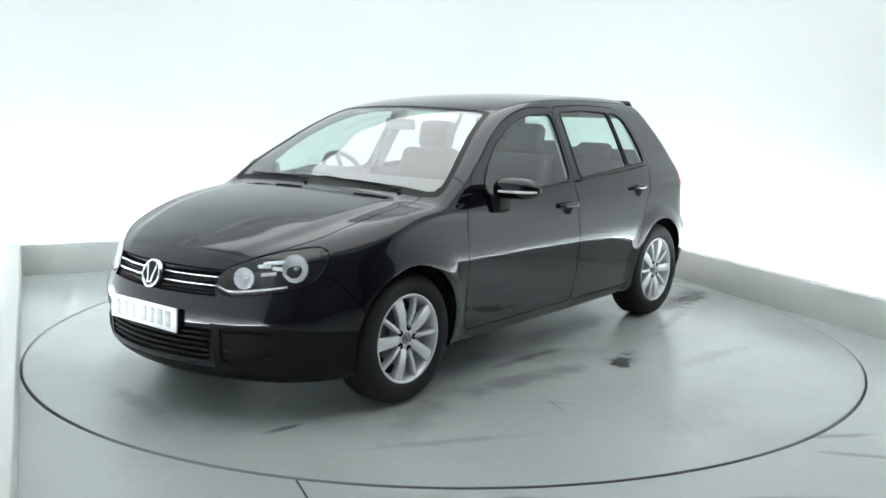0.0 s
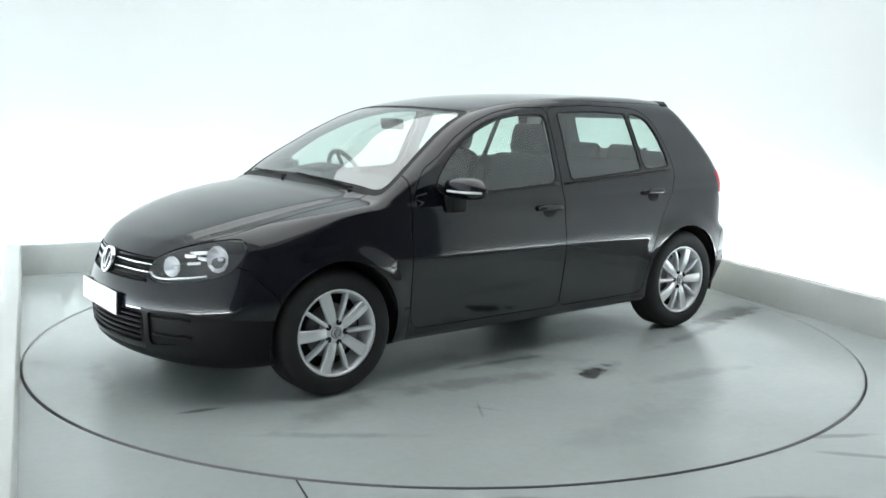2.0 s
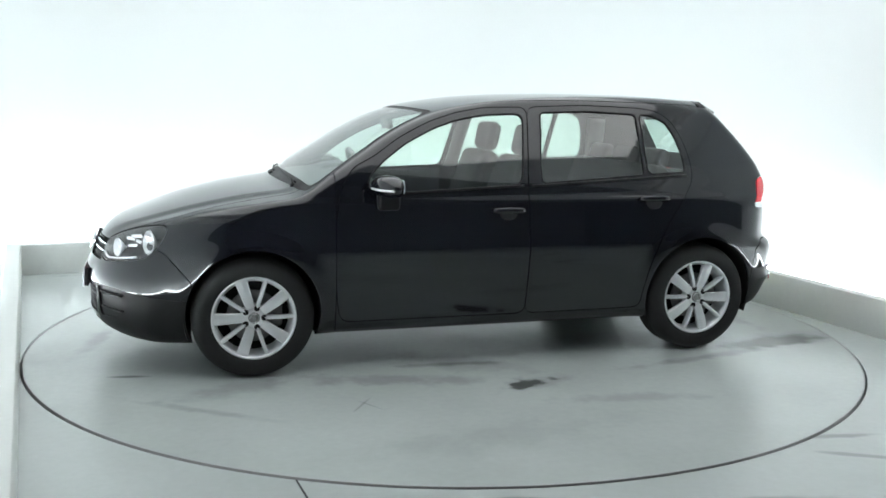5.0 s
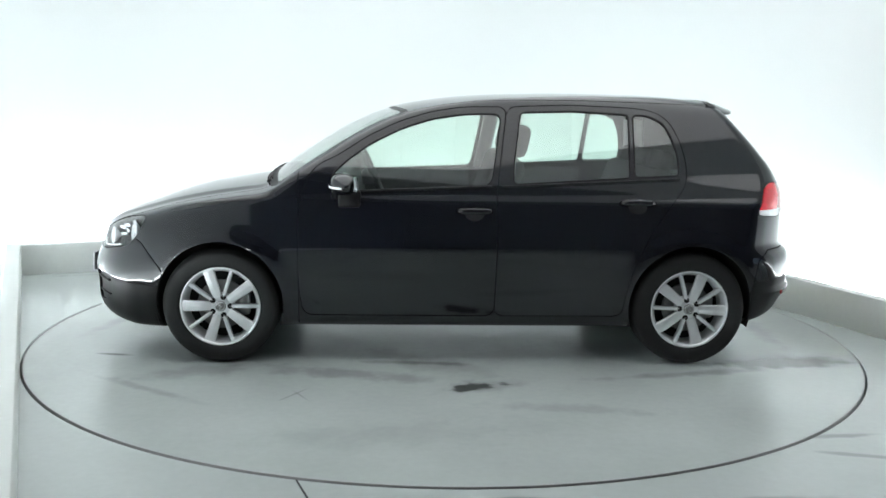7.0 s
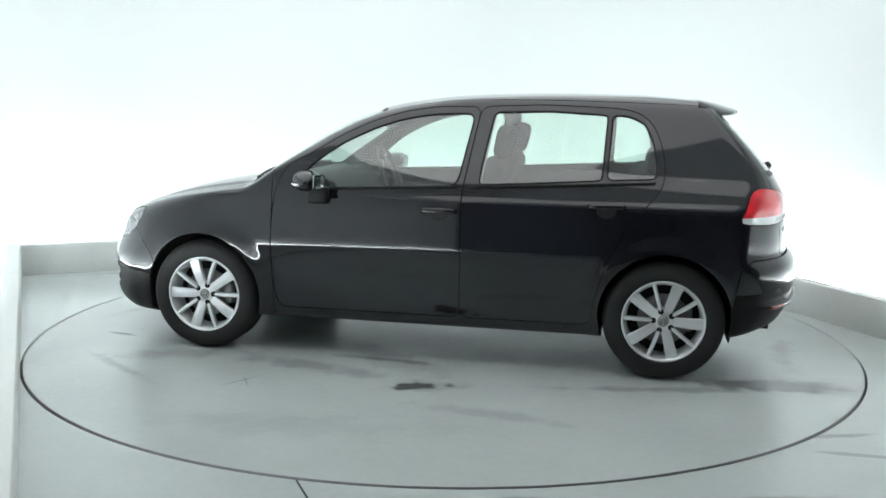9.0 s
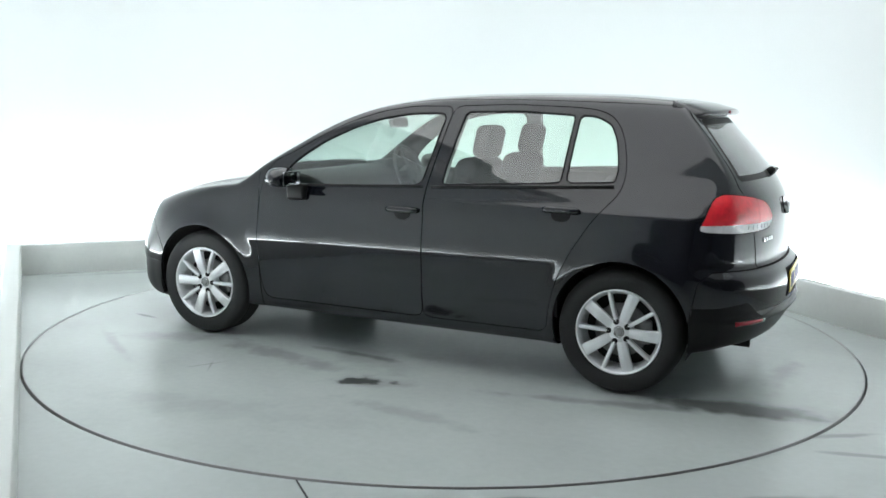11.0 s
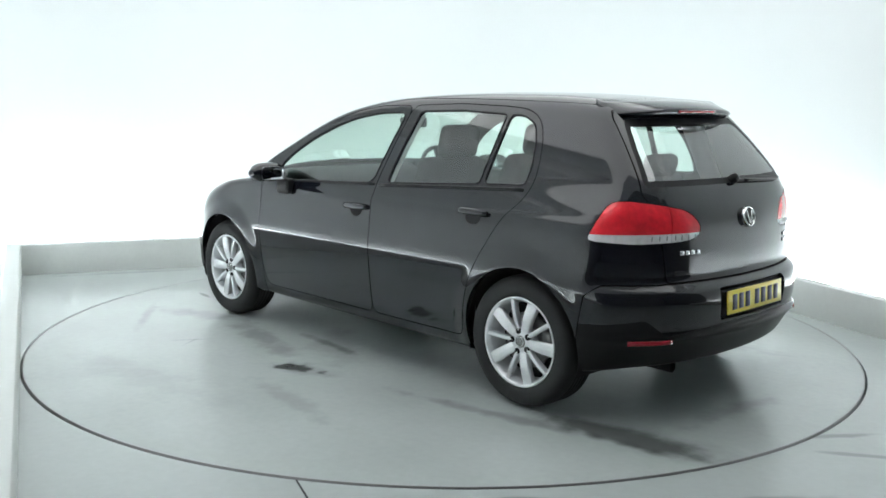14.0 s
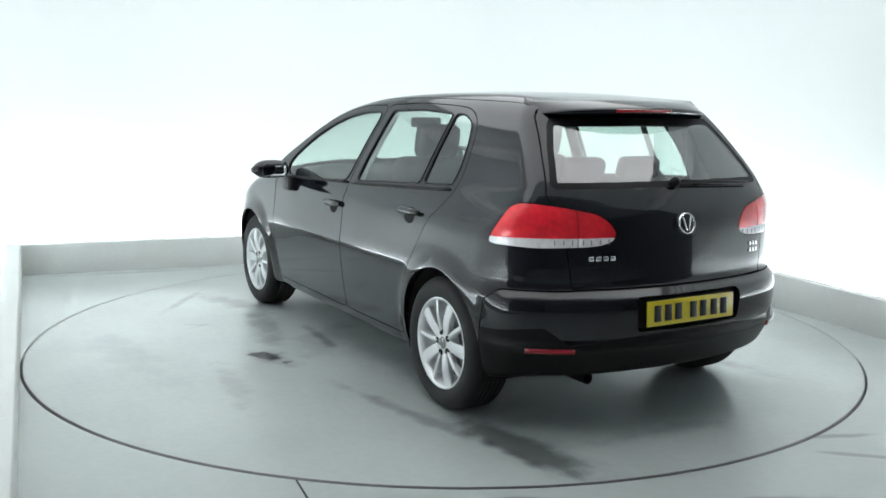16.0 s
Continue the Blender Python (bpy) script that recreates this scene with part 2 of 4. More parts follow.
def build_walls():
    """One white sheet round three sides, with rounded corners, 0.12 thick."""
    wx, wy, r, top, front = 3.35, 3.55, 1.4, 3.6, -4.0

    def line(o):
        pts = [(-wx - o, front)]
        for k in range(33):
            a = math.pi - k * math.pi / 2 / 32
            pts.append((-wx + r + (r + o) * math.cos(a), wy - r + (r + o) * math.sin(a)))
        for k in range(33):
            a = math.pi / 2 - k * math.pi / 2 / 32
            pts.append((wx - r + (r + o) * math.cos(a), wy - r + (r + o) * math.sin(a)))
        pts.append((wx + o, front))
        return pts

    inner, outer = line(0), line(0.12)
    loop = inner + outer[::-1]
    rings = [[(x, y, z) for x, y in loop] for z in (0.0, top)]
    sheet = rings_mesh("wall_cove", rings, cap=True, smooth=True)
    n = len(inner)
    for poly in sheet.polygons:
        poly.use_smooth = len(poly.vertices) == 4 and abs(poly.normal.z) < 0.5 and abs(poly.normal.y) + abs(poly.normal.x) > 0.5 and poly.area < 30
    sheet.set_sharp_from_angle(angle=radians(25))
    ob = part("wall_cove", sheet, WALL_WHITE, None)
    ob.matrix_basis = BAY
    tagged(ob, "smooth white studio wall with rounded corners", "wall", kind="structure")


build_walls()
bay_box("ceiling", (-3.6, -9.3, 3.6), (3.6, 3.8, 3.75), CEILING_WHITE, 0, "white studio ceiling", "ceiling")
# unseen grey walls and ceiling, added to darken what the paint reflects
bay_box("wall_south", (-3.6, -9.2, 0), (3.6, -8.95, 3.6), UNSEEN_GREY, 0, "added dark grey wall behind the camera, there for the car's reflections", "wall")
bay_box("wall_west", (-3.6, -8.95, 0), (-3.48, -4.003, 3.6), UNSEEN_GREY, 0, "added dark grey wall beside the camera, there for the car's reflections", "wall")
bay_box("wall_east", (3.48, -8.95, 0), (3.6, -4.003, 3.6), UNSEEN_GREY, 0, "added dark grey wall beside the camera, there for the car's reflections", "wall")
bay_box("ceiling_unseen", (-3.47, -8.94, 3.45), (3.47, -4.05, 3.59), UNSEEN_GREY, 0, "added dark grey ceiling before the bay, there for the car's reflections", "ceiling")


# glowing panel added above the view to lift floor and car
def ceiling_fill(x0, y0, x1, y1):
    ob = thing("ceiling_fill", BAY)
    part("frame", bm_box((x0 - 0.04, y0 - 0.04, 3.50), (x1 + 0.04, y1 + 0.04, 3.598), 0.01), CEILING_WHITE, ob)
    part("diffuser", bm_box((x0, y0, 3.485), (x1, y1, 3.502), 0.004), FILL_DIFFUSER, ob, "glowing white fill panel")
    return tagged(ob, "added white luminous ceiling, out of view, that brightens car and floor", "ceiling light", "lights of the studio")


ceiling_fill(-2.45, -2.9, 2.45, 2.45)


def wash_fill(m, length):
    """A long lamp added above the view, turned to the wall that it whitens."""
    ob = thing("wall_fill_lamp", m)
    part("housing", bm_box((-length / 2, -0.06, -0.16), (length / 2, 0.0, 0.16), 0.01), CEILING_WHITE, ob)
    part("diffuser", bm_box((-length / 2 + 0.02, -0.002, -0.14), (length / 2 - 0.02, 0.010, 0.14), 0.004), WASH, ob, "glowing white fill panel turned to the wall")
    return tagged(ob, "added long white lamp, out of view, that whitens the studio wall", "wall washer", "lights of the studio")


for x in (-0.98, 0.98):
    wash_fill(BAY @ pose(x, 2.90, 3.25, -25, 0, 0), 1.9)
for side in (-1, 1):
    for y in (-2.9, -0.95, 1.0):
        wash_fill(BAY @ pose(side * 2.70, y, 3.25, 0, 0, -90 * side) @ pose(0, 0, 0, -25, 0, 0), 1.9)
    wash_fill(BAY @ pose(side * 2.48, 2.68, 3.25, 0, 0, -45 * side) @ pose(0, 0, 0, -25, 0, 0), 0.62)


def strip_light(m, length):
    ob = thing("strip_light", m)
    part("housing", bm_box((-length / 2, -0.05, 0), (length / 2, 0.05, 0.05), 0.006), CEILING_WHITE, ob)
    part("tube", tube("tube", [(-length / 2 + 0.02, 0, 0.10), (length / 2 - 0.02, 0, 0.10)], 0.045, 12), STRIP_LIGHT, ob, "bright white tube")
    return tagged(ob, "white strip light lying behind the kerb", "strip light", "lights of the studio")


for k in range(3):
    strip_light(BAY @ pose(-1.7 + 1.7 * k, BACK + 0.58, 0), 1.6)
for k in range(-1, 3):
    strip_light(BAY @ pose(-SIDE - 0.58, -1.4 + 1.7 * k, 0, 0, 0, 90), 1.6)
    strip_light(BAY @ pose(SIDE + 0.58, -1.4 + 1.7 * k, 0, 0, 0, 90), 1.6)

# ---- the turntable ----
turntable = thing("turntable", pose(0, 0, 0))
part("disc", lathe("disc", [(0.001, 0.002), (1.2, 0.002), (DISC_RADIUS - 0.004, 0.002), (DISC_RADIUS, -0.002), (DISC_RADIUS, -0.06), (0.001, -0.06)], 192, "z", smooth=False), DISC_GREY, turntable, "grey painted disc with scuffs and tyre marks")
part("edge_ring", lathe("edge_ring", [(DISC_RADIUS - 0.007, 0.0022), (DISC_RADIUS - 0.004, 0.0040), (DISC_RADIUS + 0.001, 0.0030), (DISC_RADIUS + 0.001, -0.05)], 192, "z"), STEEL, turntable, "worn steel edge")
joint = part("floor_joint", bm_box((-0.0035, -0.36, 0.0), (0.0035, 0.36, 0.0015)), JOINT_DARK, None)
joint.matrix_basis = pose(-0.415, -2.745, 0.001, 0, 0, 22.5)
tagged(joint, "thin dark joint in the concrete floor", "floor joint", kind="structure")
tagged(turntable, "large round turntable set flush in the floor, grey paint with scuffs", "turntable")


# ---- the car: a skin found where smooth bounding surfaces meet ----
def curve(xs, ys):
    """A smooth run through points (monotone cubic)."""
    xs, ys = np.array(xs, float), np.array(ys, float)
    if xs[0] > xs[-1]:
        xs, ys = xs[::-1], ys[::-1]
    h, d = np.diff(xs), np.diff(ys) / np.diff(xs)
    m = np.zeros(len(xs))
    m[0], m[-1] = d[0], d[-1]
    for i in range(1, len(xs) - 1):
        if d[i - 1] * d[i] > 0:
            w1, w2 = 2 * h[i] + h[i - 1], h[i] + 2 * h[i - 1]
            m[i] = (w1 + w2) / (w1 / d[i - 1] + w2 / d[i])

    def at(x):
        x = np.asarray(x, float)
        i = np.clip(np.searchsorted(xs, x) - 1, 0, len(h) - 1)
        t = (np.clip(x, xs[0], xs[-1]) - xs[i]) / h[i]
        y = (1 + 2 * t) * (1 - t) ** 2 * ys[i] + t * (1 - t) ** 2 * h[i] * m[i] + t * t * (3 - 2 * t) * ys[i + 1] + t * t * (t - 1) * h[i] * m[i + 1]
        return y + np.where(x < xs[0], (x - xs[0]) * m[0], 0) + np.where(x > xs[-1], (x - xs[-1]) * m[-1], 0)
    return at


def eased(xs, ys, sigma):
    """A profile through points with its bends rounded over about sigma metres."""
    raw = curve(xs, ys)
    lo, hi = min(xs) - 1.5, max(xs) + 1.5
    grid = np.arange(lo - 4 * sigma, hi + 4 * sigma, 0.001)
    w = np.exp(-0.5 * (np.arange(-int(4000 * sigma), int(4000 * sigma) + 1) * 0.001 / sigma) ** 2)
    soft = np.convolve(raw(grid), w / w.sum(), mode="same")
    inner = (grid > lo) & (grid < hi)
    grid, soft = grid[inner], soft[inner]
    return lambda x: np.interp(x, grid, soft)


TOP = eased([2.30, 2.12, 2.04, 1.95, 1.77, 1.60, 1.42, 1.24, 1.13, 1.085, 0.945, 0.79, 0.64, 0.475, 0.34, 0.18, -0.05, -0.34, -0.69, -1.04, -1.40, -1.66, -1.90],
            [0.53, 0.665, 0.728, 0.775, 0.842, 0.896, 0.936, 0.965, 0.983, 1.005, 1.105, 1.204, 1.296, 1.372, 1.413, 1.444, 1.472, 1.489, 1.497, 1.494, 1.472, 1.435, 1.385], 0.018)
SIDE_Z = eased([0.10, 0.18, 0.24, 0.32, 0.45, 0.58, 0.645, 0.68, 0.74, 0.82, 0.88, 0.905, 0.930, 0.96, 1.00, 1.10, 1.20, 1.30, 1.40, 1.52],
               [0.755, 0.803, 0.829, 0.848, 0.869, 0.884, 0.889, 0.8865, 0.879, 0.871, 0.866, 0.862, 0.847, 0.836, 0.820, 0.772, 0.722, 0.668, 0.610, 0.535], 0.011)
TAPER = eased([2.3, 1.9, 1.6, 1.3, 0.9, 0.4, -0.2, -0.8, -1.2, -1.5, -1.8, -2.1], [0.15, 0.062, 0.018, 0.002, 0.0, 0.0, 0.0, 0.006, 0.010, 0.015, 0.026, 0.06], 0.04)
TAPER_HIGH = curve([2.0, 1.0, 0.5, 0.0, -0.4, -0.9, -1.3, -1.7, -2.0], [-0.045, -0.045, -0.025, -0.006, 0.0, 0.012, 0.030, 0.050, 0.07])
NOSE = eased([0.10, 0.16, 0.20, 0.25, 0.30, 0.40, 0.45, 0.50, 0.56, 0.62, 0.68, 0.74, 0.80, 0.9], [1.86, 2.00, 2.085, 2.130, 2.143, 2.146, 2.156, 2.150, 2.126, 2.100, 2.080, 2.050, 1.99, 1.80], 0.012)
TAIL = eased([0.12, 0.18, 0.231, 0.294, 0.392, 0.416, 0.440, 0.470, 0.567, 0.615, 0.650, 0.675, 0.75, 0.83, 0.90, 0.958, 1.023, 1.086, 1.165, 1.275, 1.353, 1.42, 1.52],
             [-1.78, -1.87, -1.925, -1.970, -2.030, -2.050, -2.028, -2.036, -2.043, -2.030, -1.985, -1.968, -1.965, -1.960, -1.955, -1.940, -1.905, -1.862, -1.795, -1.692, -1.615, -1.55, -1.45], 0.008)


AXLE, ARCH = 1.289, 0.343
HOOD_CREASE = curve([2.1, 1.95, 1.77, 1.50, 1.10, 0.9], [0.26, 0.40, 0.50, 0.585, 0.62, 0.63])


def side_y(x, z):
    up = np.clip((z - 0.85) / 0.25, 0, 1)
    up = up * up * (3 - 2 * up)
    flare = 0
    for cx in (AXLE, -AXLE):
        d = np.hypot(x - cx, z - 0.335)
        w = np.clip((0.455 - d) / 0.11, 0, 1) * (z < 0.85)
        flare = flare + 0.018 * w * w * (3 - 2 * w)
    return SIDE_Z(z) - TAPER(x) - up * TAPER_HIGH(x) + flare


BOW = eased([2.3, 1.4, 1.15, 0.95, 0.75, 0.55, 0.35, 0.0, -1.0], [0.13, 0.13, 0.115, 0.12, 0.155, 0.225, 0.28, 0.30, 0.30], 0.05)


def top_z(x, y):
    hood = np.clip((x - 0.9) / 0.3, 0, 1)
    step = np.clip((y - HOOD_CREASE(x) + 0.04) / 0.09, 0, 1)
    step = step * step * (3 - 2 * step)
    return TOP(x + BOW(x) * y * y) - (0.075 - 0.025 * hood) * y * y - 0.010 * hood * step


def nose_x(y, z):
    return NOSE(z) - 0.42 * y * y - 0.45 * y ** 6


def tail_x(y, z):
    full = 0.34 + 0.08 * np.clip((z - 0.60) / 0.10, 0, 1) + 0.10 * np.clip((z - 0.98) / 0.12, 0, 1)
    bow = 0.25 - 0.04 * np.clip((z - 0.60) / 0.10, 0, 1) - 0.080 * np.clip((z - 0.85) / 0.25, 0, 1)
    return TAIL(z) + bow * y * y + full * y ** 6


def floor_z(x):
    return 0.205 + 0.0 * x - 0.035 * np.clip((x - 1.3) / 0.6, 0, 1) + 0.062 * np.clip((-1.40 - x) / 0.4, 0, 1)


def soft_max(a, b, k):
    h = np.maximum(k - np.abs(a - b), 0) / k
    return np.maximum(a, b) + h * h * k / 4


def bounds(p):
    x, y, z = p[..., 0], np.abs(p[..., 1]), p[..., 2]
    e = 1e-3
    s = y - side_y(x, z)
    s = s / np.sqrt(1 + ((side_y(x, z + e) - side_y(x, z - e)) / (2 * e)) ** 2)
    t = z - top_z(x, y)
    t = t / np.sqrt(1 + ((top_z(x + e, y) - top_z(x - e, y)) / (2 * e)) ** 2)
    n = x - nose_x(y, z)
    n = n / np.sqrt(1 + ((nose_x(y + e, z) - nose_x(y - e, z)) / (2 * e)) ** 2)
    r = tail_x(y, z) - x
    r = r / np.sqrt(1 + ((tail_x(y + e, z) - tail_x(y - e, z)) / (2 * e)) ** 2 + ((tail_x(y, z + e) - tail_x(y, z - e)) / (2 * e)) ** 2)
    f = floor_z(x) - z
    return s, t, n, r, f


def skin(p):
    s, t, n, r, f = bounds(p)
    x = p[..., 0]
    k = 0.036 + 0.05 * np.clip((-x - 0.2) / 1.0, 0, 1) + 0.04 * np.clip((x - 1.1) / 0.5, 0, 1)
    a = soft_max(s, t, k)
    a = soft_max(a, n, 0.05)
    a = soft_max(a, r, 0.04)
    return soft_max(a, f, 0.03)


def skin_normal(p):
    e = 3e-3
    g = np.stack([skin(p + np.eye(3)[i] * e) - skin(p - np.eye(3)[i] * e) for i in range(3)], -1)
    return g / np.linalg.norm(g, axis=-1, keepdims=True)


def to_skin(p):
    """Along rays from a spine inside the car out to its skin."""
    o = np.stack([np.clip(p[..., 0], -1.45, 1.55), 0 * p[..., 0], 0.55 + 0 * p[..., 0]], -1)
    d = p - o
    d /= np.linalg.norm(d, axis=-1, keepdims=True)
    lo, hi = np.zeros(p.shape[:-1]), np.full(p.shape[:-1], 2.0)
    for _ in range(40):
        mid = (lo + hi) / 2
        inside = skin(o + d * mid[..., None]) < 0
        lo, hi = np.where(inside, mid, lo), np.where(inside, hi, mid)
    return o + d * lo[..., None]


def half_shell():
    """The near half of the skin (y >= 0) as triangles."""
    x0, x1, w, z0, z1 = -2.05, 2.16, 0.9, 0.17, 1.5
    nx, ny, nz = 180, 32, 72
    xs, ys, zs = np.linspace(x0, x1, nx + 1), np.linspace(0, w, ny + 1), np.linspace(z0, z1, nz + 1)
    verts, faces, index = [], [], {}

    def grid(fn, nu, nv, flip):
        ids = np.zeros((nu + 1, nv + 1), int)
        for i in range(nu + 1):
            for j in range(nv + 1):
                p = fn(i, j)
                key = tuple(round(c, 5) for c in p)
                if key not in index:
                    index[key] = len(verts)
                    verts.append(p)
                ids[i, j] = index[key]
        for i in range(nu):
            for j in range(nv):
                a, b, c, d = ids[i, j], ids[i + 1, j], ids[i + 1, j + 1], ids[i, j + 1]
                for t in ((a, b, c), (a, c, d)):
                    faces.append(t[::-1] if flip else t)

    grid(lambda i, j: (xs[i], w, zs[j]), nx, nz, True)
    grid(lambda i, j: (xs[i], ys[j], z1), nx, ny, False)
    grid(lambda i, j: (xs[i], ys[j], z0), nx, ny, True)
    grid(lambda i, j: (x1, ys[i], zs[j]), ny, nz, False)
    grid(lambda i, j: (x0, ys[i], zs[j]), ny, nz, True)
    v = to_skin(np.array(verts))
    return v, np.array(faces)


car = thing("car", pose(0, 0, 0))
tagged(car, "black five-door hatchback car with silver alloy wheels, parked on the turntable", "car")


# ---- cutting the skin into panels along smooth lines ----
def poly_far(u, v, poly):
    """Signed distance of points to a polygon (below 0 inside)."""
    p = np.array(poly, float)
    best, inside = np.full(u.shape, 1e9), np.zeros(u.shape, bool)
    for (ax, ay), (bx, by) in zip(p, np.roll(p, -1, 0)):
        ex, ey = bx - ax, by - ay
        t = np.clip(((u - ax) * ex + (v - ay) * ey) / (ex * ex + ey * ey), 0, 1)
        best = np.minimum(best, np.hypot(u - ax - t * ex, v - ay - t * ey))
        if ey:
            hit = ((ay > v) != (by > v)) & (u < ax + (v - ay) * ex / ey)
            inside ^= hit
    return np.where(inside, -best, best)


def rounded(poly, cut=0.028, times=2):
    """Corners of a polygon taken off step by step."""
    pts = [Vector((q[0], q[1])) for q in poly]
    for _ in range(times):
        out = []
        for a, q, b in zip(pts[-1:] + pts[:-1], pts, pts[1:] + pts[:1]):
            la, lb = (a - q).length, (b - q).length
            out.append(q + (a - q) * min(0.3, cut / la))
            out.append(q + (b - q) * min(0.3, cut / lb))
        pts, cut = out, cut * 0.5
    return [(q.x, q.y) for q in pts]


def split_faces(v, f, lab, s, pick):
    """Cut the picked faces along s = 0."""
    s = np.where(np.abs(s) < 1e-5, 1e-5, s)
    sg = s[f] < 0
    mixed = pick & (sg.any(1) != sg.all(1))
    keep_f, keep_l = list(map(tuple, f[~mixed])), list(lab[~mixed])
    verts, made = [], {}

    def mid(a, b):
        key = (min(a, b), max(a, b))
        if key not in made:
            t = s[a] / (s[a] - s[b])
            made[key] = len(v) + len(verts)
            verts.append(v[a] + (v[b] - v[a]) * t)
        return made[key]

    for tri, l in zip(f[mixed], lab[mixed]):
        for k in range(3):
            a, b, c = (int(tri[(k + j) % 3]) for j in range(3))
            if (s[a] < 0) != (s[b] < 0) and (s[a] < 0) != (s[c] < 0):
                ab, ac = mid(a, b), mid(a, c)
                keep_f += [(a, ab, ac), (ab, b, c), (ab, c, ac)]
                keep_l += [l] * 3
                break
    if verts:
        v = np.vstack([v, verts])
    return v, np.array(keep_f), np.array(keep_l, dtype=object)


SV, SF = half_shell()
SL = np.array(["shell"] * len(SF), dtype=object)


def take(label, far, gap=0.0, source="shell"):
    """Faces of one region become a panel; a gap is left round it."""
    global SV, SF, SL
    for level in ((-gap / 2, gap / 2) if gap else (0.0,)):
        SV, SF, SL = split_faces(SV, SF, SL, far(SV) - level, SL == source)
    mid = far(SV[SF].mean(1))
    pick = SL == source
    SL[pick & (mid < -gap / 2)] = label
    if gap:
        SL[pick & (np.abs(mid) <= gap / 2)] = "gap"


C40, S40, C45 = math.cos(radians(40)), math.sin(radians(40)), math.cos(radians(45))


def flat40(pts):
    return [(y * C40 - x * S40, z) for x, y, z in pts]


def flat45(pts):
    return [((x + y) * C45, z) for x, y, z in pts]


def on_side(poly, r=0.0, low=0.45, corner=0.028):
    poly = rounded(poly, corner)
    return lambda p: np.maximum(poly_far(p[:, 0], p[:, 2], poly) - r, low - p[:, 1])


def on_nose(poly, r=0.0):
    return lambda p: np.maximum(poly_far(p[:, 1], p[:, 2], poly) - r, 1.7 - p[:, 0])


def on_tail(poly, r=0.0):
    return lambda p: np.maximum(poly_far(p[:, 1], p[:, 2], poly) - r, p[:, 0] + 1.30)


def on_front_corner(pts, r=0.0):
    poly = rounded(flat40(pts), 0.02)
    return lambda p: np.maximum(poly_far(p[:, 1] * C40 - p[:, 0] * S40, p[:, 2], poly) - r, np.maximum(1.4 - p[:, 0], 0.2 - p[:, 1]))


def on_rear_corner(pts, r=0.0):
    poly = rounded(flat45(pts), 0.02)
    return lambda p: np.maximum(poly_far((p[:, 0] + p[:, 1]) * C45, p[:, 2], poly) - r, np.maximum(p[:, 0] + 1.3, 0.2 - p[:, 1]))


def arch(cx):
    return lambda p: np.maximum(np.hypot(p[:, 0] - cx, p[:, 2] - 0.335) - ARCH, 0.52 - p[:, 1])


def screen_far(inset):
    def far(p):
        x, y, z = p[:, 0], p[:, 1], p[:, 2]
        q = x + BOW(x) * y * y
        a = np.maximum((q - 1.088) * 0.75, (0.365 - q) * 0.9)
        return np.maximum(soft_max(a, y - (side_y(x, z) - 0.060), 0.05), 0.9 - z) + inset
    return far


def hood_far(p):
    x, y, z = p[:, 0], p[:, 1], p[:, 2]
    edge = curve([1.0, 1.1, 1.4, 1.6, 1.7, 1.8, 1.9, 1.98, 2.1], [0.705, 0.705, 0.70, 0.682, 0.655, 0.60, 0.52, 0.435, 0.30])
    return np.maximum.reduce([y - edge(x), 1.112 - (x + 0.16 * y * y), 0.684 - z])


take("none", arch(AXLE))
take("none", arch(-AXLE))
# glass
FRONT_PANE = [(0.675, 0.962), (0.50, 0.957), (-0.175, 0.990), (-0.238, 1.375), (-0.02, 1.368), (0.15, 1.340), (0.31, 1.288), (0.48, 1.205), (0.62, 1.105), (0.70, 1.02)]
REAR_PANE = [(-0.292, 0.998), (-0.30, 1.10), (-0.345, 1.383), (-0.65, 1.393), (-0.955, 1.378), (-0.940, 1.037)]
QUARTER_PANE = [(-0.966, 1.040), (-0.980, 1.378), (-1.065, 1.374), (-1.150, 1.335), (-1.194, 1.25), (-1.222, 1.13), (-1.216, 1.050)]
take("front_pane", on_side(FRONT_PANE))
take("rear_pane", on_side(REAR_PANE, corner=0.012))
take("quarter_pane", on_side(QUARTER_PANE, corner=0.014))
take("screen_border", screen_far(0.0))
take("windscreen", screen_far(0.030), source="screen_border")
REAR_WINDOW = [(-1, 1.072), (0.60, 1.075), (0.618, 1.095), (0.555, 1.25), (0.502, 1.345), (0.47, 1.372), (-1, 1.378)]
take("rear_border", on_tail(REAR_WINDOW))
take("rear_window", on_tail(REAR_WINDOW, -0.028), source="rear_border")
# lights
HEADLIGHT = [(2.037, 0.376, 0.633), (2.047, 0.396, 0.602), (2.039, 0.452, 0.582), (1.972, 0.561, 0.594), (1.893, 0.655, 0.609), (1.81, 0.726, 0.632),
             (1.754, 0.756, 0.683), (1.705, 0.752, 0.745), (1.687, 0.722, 0.780), (1.711, 0.675, 0.789), (1.824, 0.578, 0.766), (1.917, 0.497, 0.735), (1.976, 0.434, 0.704), (2.004, 0.401, 0.683)]
TAILLIGHT = [(-1.602, 0.79, 0.862), (-1.612, 0.788, 0.845), (-1.77, 0.67, 0.833), (-1.892, 0.463, 0.838), (-1.913, 0.388, 0.850), (-1.919, 0.358, 0.881),
             (-1.909, 0.374, 0.925), (-1.878, 0.428, 0.972), (-1.809, 0.557, 1.000), (-1.714, 0.666, 1.018), (-1.660, 0.706, 1.012), (-1.64, 0.745, 0.96)]
take("headlight", on_front_corner(HEADLIGHT, 0.004), 0.004)
take("red_lamp", on_rear_corner(TAILLIGHT, 0.003), 0.004)
take("white_lamp", lambda p: p[:, 2] - 0.874, source="red_lamp")
